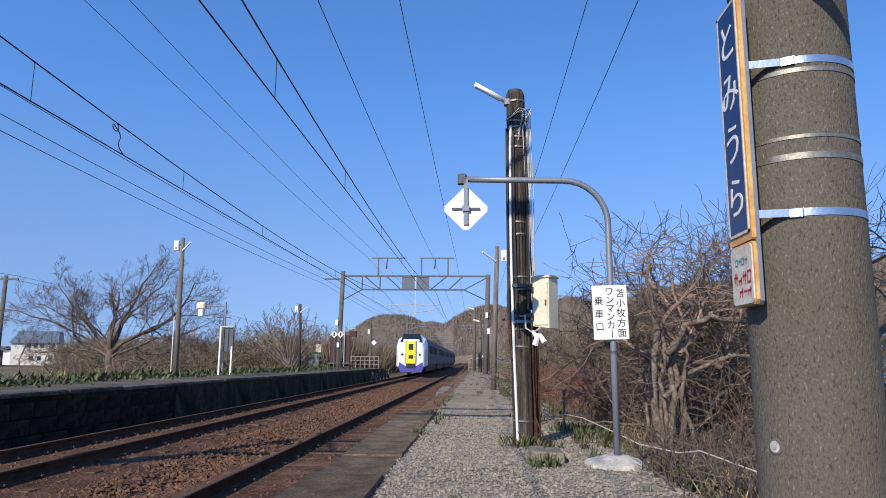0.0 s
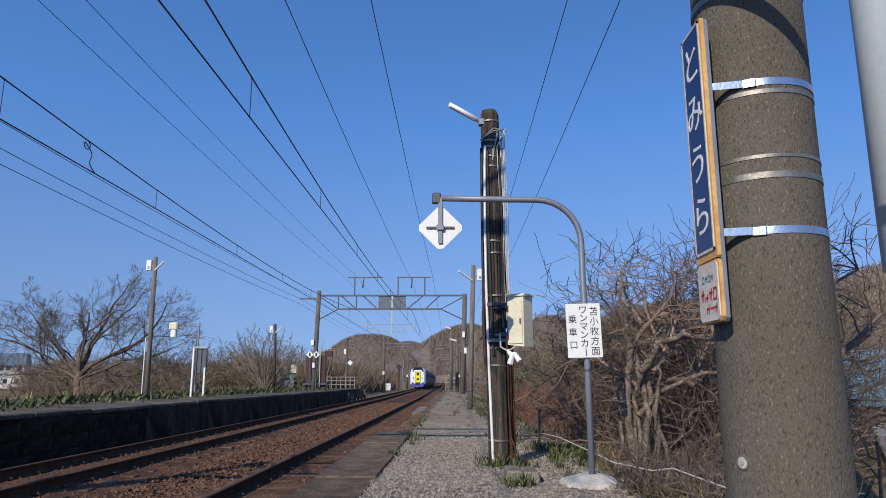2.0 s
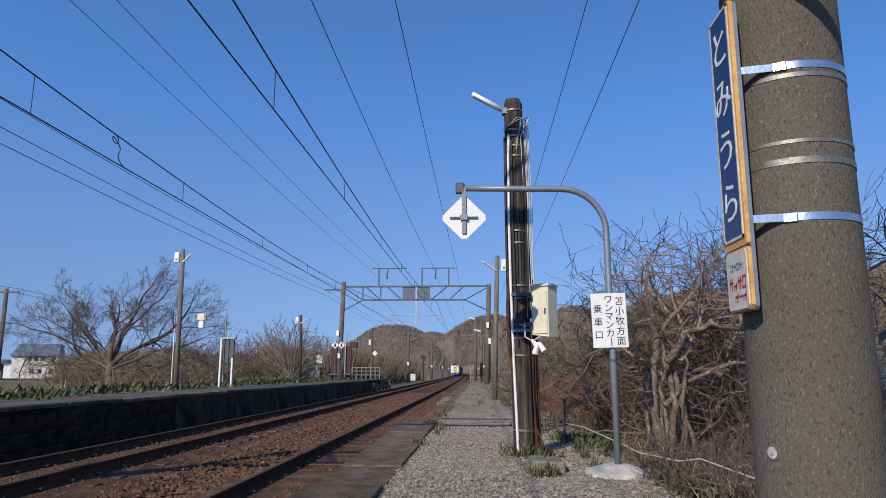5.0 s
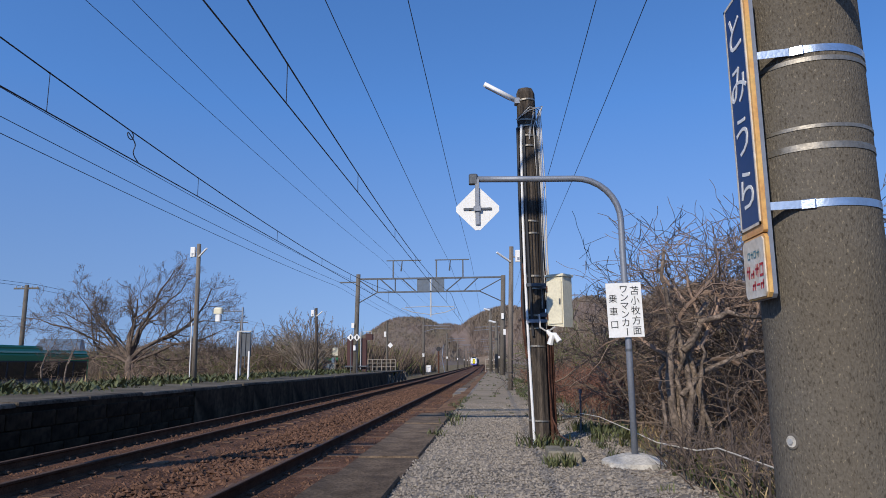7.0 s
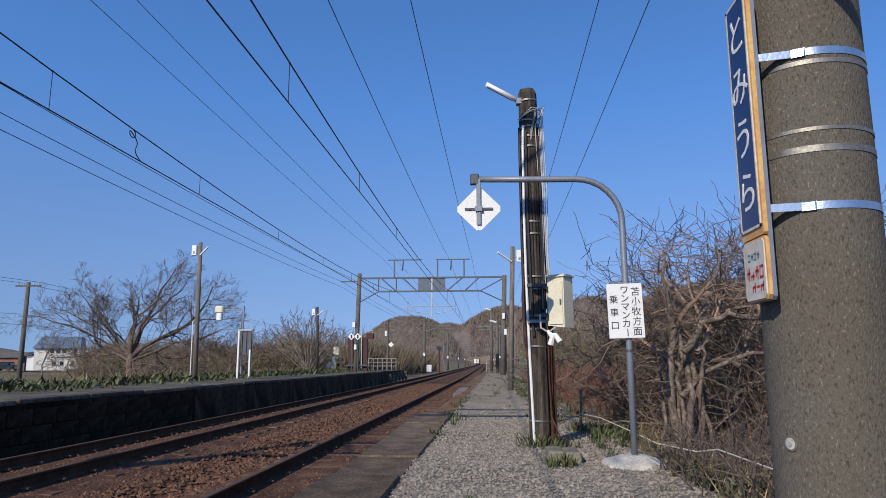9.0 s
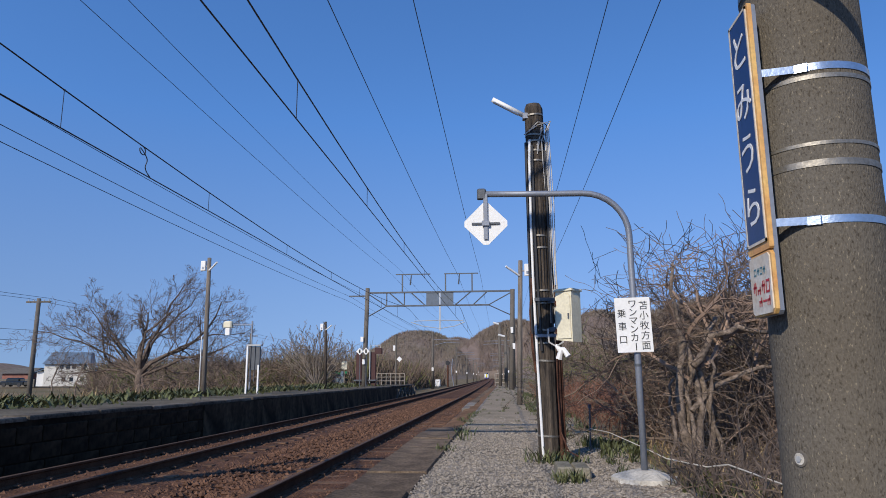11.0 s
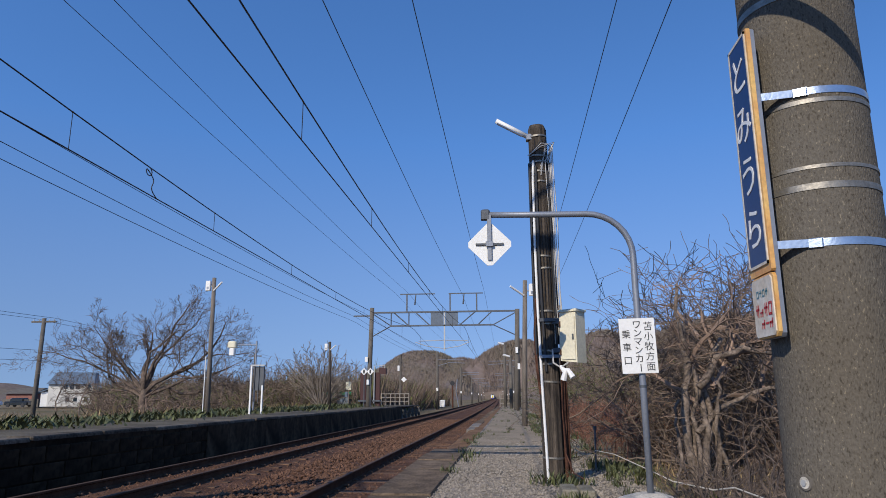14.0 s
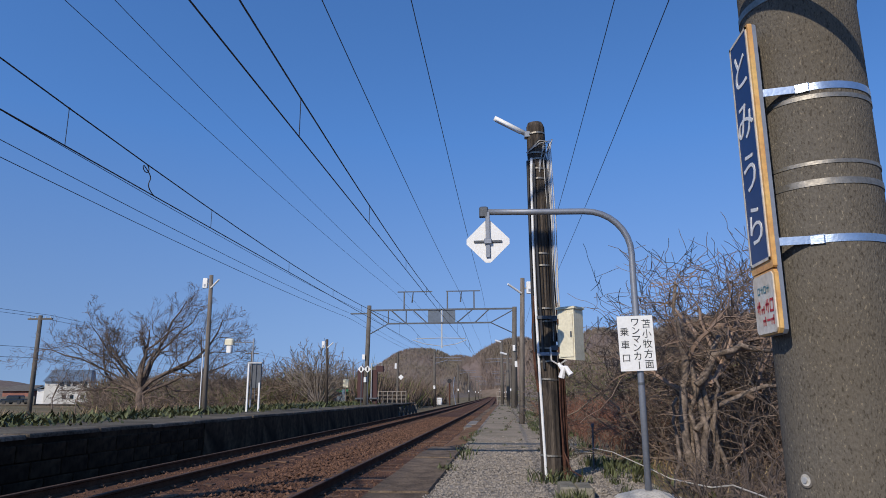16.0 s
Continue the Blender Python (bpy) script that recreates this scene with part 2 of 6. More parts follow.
# ---- mesh building ----
class Mesh:
    """Gathers vertices and faces for one mesh."""

    def __init__(self):
        self.v, self.f = [], []

    def add(self, verts, faces):
        n = len(self.v)
        self.v += [tuple(p) for p in verts]
        self.f += [tuple(n + i for i in q) for q in faces]
        return self

    def box(self, x0, x1, y0, y1, z0, z1, c=0.0):
        """A box with its upright and top edges cut by c."""
        if c <= 0:
            vs = [(x, y, z) for z in (z0, z1) for x, y in ((x0, y0), (x1, y0), (x1, y1), (x0, y1))]
            return self.add(vs, [(3, 2, 1, 0), (4, 5, 6, 7), (0, 1, 5, 4), (1, 2, 6, 5), (2, 3, 7, 6), (3, 0, 4, 7)])

        def ring(i, z):
            a, b, p, q = x0 + i, x1 - i, y0 + i, y1 - i
            return [(a + c, p, z), (b - c, p, z), (b, p + c, z), (b, q - c, z), (b - c, q, z), (a + c, q, z), (a, q - c, z), (a, p + c, z)]
        vs = ring(0, z0) + ring(0, z1 - c) + ring(c * 0.8, z1)
        fs = [tuple(range(7, -1, -1)), tuple(range(16, 24))]
        for k in (0, 8):
            fs += [(k + i, k + (i + 1) % 8, k + 8 + (i + 1) % 8, k + 8 + i) for i in range(8)]
        return self.add(vs, fs)

    def tube(self, pts, radii, sides=6, cap=True):
        pts = [Vector(p) for p in pts]
        if not hasattr(radii, "__len__"):
            radii = [radii] * len(pts)
        n0, ref = len(self.v), None
        for i, p in enumerate(pts):
            d = (pts[min(i + 1, len(pts) - 1)] - pts[max(i - 1, 0)]).normalized()
            if ref is None:
                ref = Vector((1, 0, 0)) if abs(d.x) < 0.8 else Vector((0, 1, 0))
            a = (ref - d * ref.dot(d)).normalized()
            b = d.cross(a)
            ref = a
            for k in range(sides):
                t = 2 * math.pi * k / sides
                q = p + (a * math.cos(t) + b * math.sin(t)) * radii[i]
                self.v.append((q.x, q.y, q.z))
        for i in range(len(pts) - 1):
            for k in range(sides):
                a0, a1 = n0 + i * sides + k, n0 + i * sides + (k + 1) % sides
                self.f.append((a0, a1, a1 + sides, a0 + sides))
        if cap:
            self.f.append(tuple(n0 + k for k in range(sides - 1, -1, -1)))
            self.f.append(tuple(n0 + (len(pts) - 1) * sides + k for k in range(sides)))
        return self

    def sweep(self, profile, path):
        """An open or closed profile of (x, z) carried along points (x, y, z)."""
        n0, k = len(self.v), len(profile)
        for p in path:
            self.v += [(p[0] + a, p[1], p[2] + b) for a, b in profile]
        for i in range(len(path) - 1):
            for j in range(k):
                a, b = n0 + i * k + j, n0 + i * k + (j + 1) % k
                self.f.append((a, b, b + k, a + k))
        self.f.append(tuple(n0 + j for j in range(k)))
        self.f.append(tuple(n0 + (len(path) - 1) * k + j for j in range(k - 1, -1, -1)))
        return self

    def stone(self, x, y, z, s, rng):
        """A rough eight-cornered lump."""
        vs = []
        a = rng.random() * 6.28
        ca, sa = math.cos(a), math.sin(a)
        for dx, dy, dz in ((1, 0, 0), (0, 1, 0), (-1, 0, 0), (0, -1, 0), (0.1, 0.1, 1), (0, 0, -1)):
            k = s * rng.uniform(0.6, 1.15)
            px, py, pz = dx * k * 1.2, dy * k, dz * k * 0.75
            vs.append((x + px * ca - py * sa, y + px * sa + py * ca, z + pz))
        return self.add(vs, [(0, 1, 4), (1, 2, 4), (2, 3, 4), (3, 0, 4), (1, 0, 5), (2, 1, 5), (3, 2, 5), (0, 3, 5)])

    def blade(self, x, y, z, h, w, lean, rng):
        """A bent leaf blade."""
        a = rng.random() * 6.28
        ux, uy = math.cos(a), math.sin(a)
        wx, wy = -uy * w, ux * w
        l1, l2 = lean * 0.35, lean
        return self.add([(x - wx * .6, y - wy * .6, z), (x + wx * .6, y + wy * .6, z), (x + ux * l1 + wx, y + uy * l1 + wy, z + h * .55), (x + ux * l1 - wx, y + uy * l1 - wy, z + h * .55), (x + ux * l2, y + uy * l2, z + h)], [(0, 1, 2, 3), (3, 2, 4)])

    def data(self, name, mat, smooth=False):
        me = bpy.data.meshes.new(name)
        me.from_pydata(self.v, [], self.f)
        me.materials.append(mat)
        if smooth:
            me.polygons.foreach_set("use_smooth", [True] * len(me.polygons))
        me.update()
        return me


def part(name, mesh, mat, parent, label="", smooth=False):
    ob = new(name, mesh if isinstance(mesh, bpy.types.Mesh) else mesh.data(name, mat, smooth))
    ob.parent = parent
    return tagged(ob, label)


def thing(name, at, label, category, group="", kind=""):
    ob = new(name)
    ob.empty_display_size = 0.2
    ob.matrix_basis = pose(*at)
    return tagged(ob, label, category, group, kind)


def solo(name, mesh, mat, label, category, group="", kind="", smooth=False):
    return tagged(new(name, mesh.data(name, mat, smooth)), label, category, group, kind)


def lettering(words, size, m, mat, parent, extrude=0.0008, width=1.0):
    """Words in the built-in font as a part; m poses them in the parent's space."""
    cu = bpy.data.curves.new("lettering", "FONT")
    cu.body, cu.size, cu.align_x, cu.align_y, cu.extrude = words, size, "CENTER", "CENTER", extrude
    cu.resolution_u = 3
    cu.materials.append(mat)
    ob = new("lettering", cu)
    ob.parent = parent
    ob.matrix_basis = m @ Matrix.Diagonal((width, 1, 1, 1))
    return ob


# ---- ground ----
def ground_height(x, y):
    """The lie of the land."""
    def step(v, a, b):
        t = min(max((v - a) / (b - a), 0), 1)
        return t * t * (3 - 2 * t)
    left = -0.75 + 0.85 * step(-x, 8, 9.5) - 1.5 * step(-x, 12, 23) + 1.05 * step(-x, 36, 90)
    right = -0.75 + 0.70 * step(x, -0.6, 0.4) + 0.35 * step(x, 5, 30) * step(y, 8, 40)
    fade = step(y, 52, 70)
    lo = -0.72 - 0.1 * step(-x, 10, 30)
    z = left if x < -4 else right
    z = z * (1 - fade) + (lo if x < 0.4 else right) * fade
    return z


def build_ground():
    xs = [-2500, -1500, -900, -500, -300, -200, -140, -100] + [-90 + 6 * i for i in range(9)] + [-36, -33, -30, -27, -24, -22, -20, -18, -16, -14, -13, -12, -11, -10, -9.5, -9, -8.5, -8, -7.2, -4, -1, -0.6, -0.3, 0, 0.4, 1, 2, 3, 4, 5, 7, 9, 12, 16, 20, 25, 30, 40, 60, 90, 140, 200, 300, 500, 900, 1500, 2500]
    ys = [-2500, -1200, -600, -300, -150, -80, -40, -20, -10] + [2 * i for i in range(40)] + [84, 90, 100, 115, 130, 150, 180, 220, 280, 350, 450, 600, 800, 1100, 1600, 2500]
    m = Mesh()
    vs = [(x, y, ground_height(x, y) + (0.06 * noise.noise((x * .6, y * .6, 0)) if abs(x + 4) > 4 else 0)) for y in ys for x in xs]
    k = len(xs)
    m.add(vs, [(j * k + i, j * k + i + 1, (j + 1) * k + i + 1, (j + 1) * k + i) for j in range(len(ys) - 1) for i in range(k - 1)])
    solo("ground", m, M_GROUND, "dry tan field and rough ground reaching the hills", "ground", kind="structure", smooth=True)
    # road behind the far platform
    r = Mesh().box(-31.5, -25.0, -200, 400, -1.9, -1.32)
    solo("road", r, M_ASPHALT, "grey asphalt road running beside the railway", "road", kind="structure")


def build_hills():
    rng = random.Random(3)
    humps = [(-112, 900, 66, 88, 130), (-250, 950, 30, 120, 150), (-62, 900, 54, 70, 120), (14, 640, 56, 70, 120), (80, 258, 30, 72, 85), (85, 600, 58, 85, 140), (-20, 800, 48, 60, 100), (150, 240, 42, 52, 120), (260, 330, 60, 90, 150), (-30, 1250, 60, 140, 150), (330, 60, 45, 90, 160), (-900, 1500, 16, 600, 150), (-480, 600, 19, 75, 90)]

    def h(x, y):
        z = max(a * math.exp(-((x - cx) / sx) ** 2 - ((y - cy) / sy) ** 2) for cx, cy, a, sx, sy in humps)
        z = z * (0.93 + 0.14 * noise.noise((x * .02, y * .02, 1))) + 1.2 * noise.noise((x * .06, y * .06, 2))
        side = min(max((abs(x + 9) - 15) / 18, 0), 1)          # the cutting through which the line runs
        ahead = min(max((y - 605) / 22, 0), 1)
        return z * max(side, ahead) - 2.5
    m = Mesh()
    nx, ny = 130, 90
    X = lambda i: -1100 + 1600 * i / (nx - 1)
    Y = lambda j: 40 + 1560 * (j / (ny - 1)) ** 1.3
    m.add([(X(i), Y(j), h(X(i), Y(j))) for j in range(ny) for i in range(nx)], [(j * nx + i, j * nx + i + 1, (j + 1) * nx + i + 1, (j + 1) * nx + i) for j in range(ny - 1) for i in range(nx - 1)])
    solo("hillside", m, M_HILL, "brown hills covered in leafless spring woodland", "hill", kind="structure", smooth=True)
    w = Mesh()
    n = 0
    while n < 52000:
        cx, cy, a, sx, sy = humps[rng.randrange(11)]
        x, y = cx + rng.gauss(0, .75) * sx, cy + rng.gauss(0, .75) * sy
        if n > 47000:                                          # woods on the face of the cutting
            x, y = rng.uniform(-50, 35), rng.uniform(603, 634)
        z = h(x, y)
        if z < (0 if n > 47000 else 2) or y < 60 or abs(x) < 14 and y < 420:
            continue
        s = rng.uniform(2.6, 5.2)                              # a crown of slim upright sprays
        for k in range(5):
            ang, off = rng.random() * 6.28, rng.uniform(-.3, .3) * s
            ca, sa = math.cos(ang), math.sin(ang)
            b, wd = rng.gauss(0, .22) * s, s * rng.uniform(.05, .10)
            px, py = x + ca * off, y + sa * off
            w.add([(px - sa * wd, py + ca * wd, z - .8), (px + sa * wd, py - ca * wd, z - .8), (px + b, py, z + s * rng.uniform(.3, .85))], [(0, 1, 2)])
        n += 1
    solo("woodland", w, M_FARTREE, "bare brown trees crowding the distant hillsides", "woodland", kind="stuff")


# ---- railway ----
def line_y(a, b):
    out, y = [], a
    while y < b:
        out.append(y)
        y += 2 if y < 60 else (8 if y < 200 else 25)
    return out + [b]


def build_tracks():
    ys = line_y(-30, 900)
    bed = Mesh()
    prof = [(-7.3, -0.74), (-6.9, -0.66), (-6.3, -0.63), (-5.0, -0.63), (-4.3, -0.70), (-3.9, -0.72), (-3.3, -0.70), (-2.7, -0.63), (-1.4, -0.63), (-0.9, -0.66), (-0.6, -0.75)]
    k = len(prof)
    bed.add([(x + bend(y), y, z + 0.02 * noise.noise((x * 2, y * 2, 5))) for y in ys for x, z in prof], [(j * k + i, j * k + i + 1, (j + 1) * k + i + 1, (j + 1) * k + i) for j in range(len(ys) - 1) for i in range(k - 1)])
    ob = solo("ballast", bed, M_BALLAST_BED, "rust-brown ballast bed under the two tracks", "ballast", kind="structure", smooth=True)
    rng = random.Random(5)
    st = Mesh()
    for _ in range(31000):
        y = 3 + 42 * rng.random() ** 1.7
        x = rng.uniform(-7.1, -1.0)
        tr = min(abs(x - TRACK_FAR), abs(x - TRACK_NEAR))
        z = -0.655 if tr < 0.8 else -0.70
        if abs(tr - .566) < .11 or x > -1.40 and rng.random() < .75:
            continue
        st.stone(x, y, z + rng.uniform(-.01, .015), rng.uniform(.022, .05) * (1 + y / 60), rng)
    solo("ballast_stones", st, M_BALLAST, "loose rusty brown ballast stones between the rails", "stones", kind="stuff")
    # rusty sand lying between the near rail and the platform
    sand = Mesh()
    sy = [-3 + .155 * i for i in range(330)]
    sx = (-1.43, -1.36, -1.28, -1.20, -1.12, -1.04, -.97)
    sand.add([(x, y, -.628 + .022 * noise.noise((x * 6, y * 2.3, 4)) + .012 * noise.noise((x * 17, y * 6.5, 8))) for y in sy for x in sx], [(j * 7 + i, j * 7 + i + 1, j * 7 + i + 8, j * 7 + i + 7) for j in range(len(sy) - 1) for i in range(6)])
    part("sand_drift", sand, M_SAND, ob, "rust-stained sand drifted against the platform", smooth=True)
    for cx, nm in ((TRACK_FAR, "far"), (TRACK_NEAR, "near")):
        tr = thing("railway_track", (0, 0, 0), "rusty narrow-gauge railway track on wooden sleepers", "railway track", "tracks", "structure")
        for s in (-1, 1):
            x0 = cx + s * 0.566
            path = [(x0 + bend(y), y, RAIL) for y in ys]
            web = Mesh().sweep([(-.062, -.15), (.062, -.15), (.058, -.138), (.012, -.12), (.01, -.045), (.031, -.03), (.032, -.006), (-.032, -.006), (-.031, -.03), (-.01, -.045), (-.012, -.12), (-.058, -.138)], path)
            rail = part("rail", web, M_RAIL, tr)
            part("rail_head", Mesh().sweep([(-.032, -.006), (.032, -.006), (.024, 0), (-.024, 0)], path), M_RAILTOP, rail, "worn steel running surface")
        me = Mesh().box(-1.0, 1.0, -.1, .1, -.79, -.615, .012).data("sleeper", M_SLEEPER)
        y = 1.0
        while y < 95:
            ob = part("sleeper", me, None, tr)
            ob.matrix_basis = pose(cx + bend(y) + RNG.uniform(-.03, .03), y, (-.030 if nm == "far" else -.012) + RNG.uniform(-.008, .008), 0, 0, RNG.uniform(-1, 1))
            y += 0.62
        fm = Mesh()
        fm.box(-.045, .045, -.03, .03, -.012, .015, .008).box(-.015, .015, -.015, .015, .015, .032)
        fme = fm.data("rail_clip", M_CLIP)
        y = 1.0
        n = 0
        while y < 40:
            for s in (-1, 1):
                for e in (-1, 1):
                    ob = part("rail_clip", fme, None, tr)
                    ob.matrix_basis = pose(cx + s * .566 + e * .085, y, -.61)
            y += 0.62


def build_near_platform():
    m = Mesh().box(-0.62, 1.25, -25, 62, -1.0, -0.012)
    pl = solo("platform", m, M_GRAVEL_BED, "low platform surfaced with grey gravel", "platform", kind="structure")
    part("platform_wall", Mesh().box(-0.98, -0.62, -25, 62, -1.0, -0.13), M_PLATWALL, pl, "dark retaining wall")
    rng = random.Random(11)
    st = Mesh()
    for _ in range(42000):
        y = 2.6 + 16 * rng.random() ** 1.6
        x = rng.uniform(-0.60, 1.22)
        if y > 9.5 and rng.random() < (y - 9.5) / 4:
            continue
        st.stone(x, y, -0.011 + rng.uniform(-.004, .005), rng.uniform(.004, .0115) * (1.7 if rng.random() < .12 else 1.1) * (1 + y / 25), rng)
    solo("gravel", st, M_GRAVEL, "loose grey gravel scattered over the platform", "gravel", kind="stuff")
    m = Mesh()
    ys = [9.25 + .42 * i for i in range(24)] + [19.5 + 1.5 * i for i in range(29)]
    prof = ((-1.62, -.66), (-1.36, -.56), (-1.18, -.40), (-1.06, -.20), (-.98, -.07), (-.80, -.03), (-.6, -.015))
    k = len(prof)
    m.add([(x + .03 * noise.noise((x * 9, y * 1.9, 2)), y, z + .035 * noise.noise((x * 5, y * 1.7, 9)) * (j < 6)) for y in ys for j, (x, z) in enumerate(prof)], [(i * k + j, i * k + j + 1, (i + 1) * k + j + 1, (i + 1) * k + j) for i in range(len(ys) - 1) for j in range(k - 1)])
    part("earth_edge", m, M_EARTH, pl, "bare brown earth sloping to the track where the coping is worn", smooth=True)
    dirt = Mesh()
    n = 60
    dirt.add([(x, 9.6 + i * .9 + (.5 * noise.noise((x * 3, 7, 0)) if i == 0 else 0), -.004 + .003 * noise.noise((x * 4, i * 1.7, 3))) for i in range(n) for x in (-.55, -.2, .2, .6, 1.0, 1.25)], [(i * 6 + k, i * 6 + k + 1, i * 6 + k + 7, i * 6 + k + 6) for i in range(n - 1) for k in range(5)])
    part("worn_surface", dirt, M_DIRT, pl, "trodden brown dirt with thin grass", smooth=True)
    y = -3.0
    while y < 60:
        ln = rng.uniform(1.15, 1.3) if y > 9.4 else 0.93
        if 9.3 < y < 17.0:
            y += ln
            continue
        sl = Mesh().box(-1.06, -0.585 if y < 9.4 else -.8, 0, ln - .014, -.13, 0.012 if y < 9.4 else -.034, .012)
        ob = part("coping_slab", sl, M_LITCOPING if 17 < y < 20 else M_COPING, pl)
        ob.matrix_basis = pose(rng.uniform(-.012, .012), y, rng.uniform(-.012, .008), rng.uniform(-.3, .3), rng.uniform(-.5, .5), rng.uniform(-.4, .4))
        y += ln


def build_far_platform():
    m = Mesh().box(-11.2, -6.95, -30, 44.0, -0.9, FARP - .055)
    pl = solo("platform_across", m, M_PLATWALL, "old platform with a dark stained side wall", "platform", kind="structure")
    rng = random.Random(19)
    part("platform_surface", Mesh().box(-11.1, -7.35, -30, 53.6, FARP - .15, FARP - .01), M_PLATTOP, pl, "pale gravel surface")
    y = -12.0
    while y < 52:
        ob = part("coping_slab", Mesh().box(-7.36, -6.93, 0, 1.78, -.06, .005, .02), M_FARCOPING, pl)
        ob.matrix_basis = pose(rng.uniform(-.015, .015), y, FARP + rng.uniform(-.012, .008), 0, 0, rng.uniform(-.3, .3))
        y += 1.8
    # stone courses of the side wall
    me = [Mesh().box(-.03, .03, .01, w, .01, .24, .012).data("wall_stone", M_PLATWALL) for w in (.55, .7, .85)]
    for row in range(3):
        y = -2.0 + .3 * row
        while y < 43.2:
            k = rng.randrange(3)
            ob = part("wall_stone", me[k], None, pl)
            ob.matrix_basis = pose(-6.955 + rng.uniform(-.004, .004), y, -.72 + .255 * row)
            y += (.56, .71, .86)[k]
    y = 15.5
    while y < 43.5:                                            # patched render over the further stones
        ln = min(rng.uniform(2.6, 4.2), 43.9 - y)
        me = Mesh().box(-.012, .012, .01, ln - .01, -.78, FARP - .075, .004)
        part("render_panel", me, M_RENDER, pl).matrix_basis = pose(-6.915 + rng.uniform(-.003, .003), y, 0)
        y += ln
    # open trestle at the end
    for i in range(6):
        y = 44.6 + i * 1.8
        part("trestle_post", Mesh().box(-7.06, -6.94, y - .06, y + .06, -.8, FARP - .13), M_FARPOLE, pl)
        if i < 5:
            part("trestle_brace", Mesh().tube([(-7.0, y, -.72), (-7.0, y + 1.8, FARP - .15)], .035, 5), M_FARPOLE, pl)
            part("trestle_brace", Mesh().tube([(-7.0, y + 1.8, -.72), (-7.0, y, FARP - .15)], .035, 5), M_FARPOLE, pl)


# ---- poles, signs, wires ----
def hoop(r0, z, h, sides=40, thick=0.002, start=0.0, turn=2 * math.pi):
    """A band; with less than a full turn it is an open arc from start."""
    m = Mesh()
    whole = turn > 6.28
    vs, fs = [], []
    for k in range(sides):
        a = start + turn * k / (sides if whole else sides - 1)
        for r, zz in ((r0 + thick, z - h / 2), (r0 + thick, z + h / 2), (r0 - .004, z + h / 2), (r0 - .004, z - h / 2)):
            vs.append((r * math.cos(a), r * math.sin(a), zz))
    for k in range(sides if whole else sides - 1):
        a, b = k * 4, (k + 1) % sides * 4
        fs += [(a + i, b + i, b + (i + 1) % 4, a + (i + 1) % 4) for i in range(4)]
    return m.add(vs, fs)


POLE = (0.938, 1.987)


def pole_radius(z):
    return 0.162 - 0.0018 * (z - 0.72)


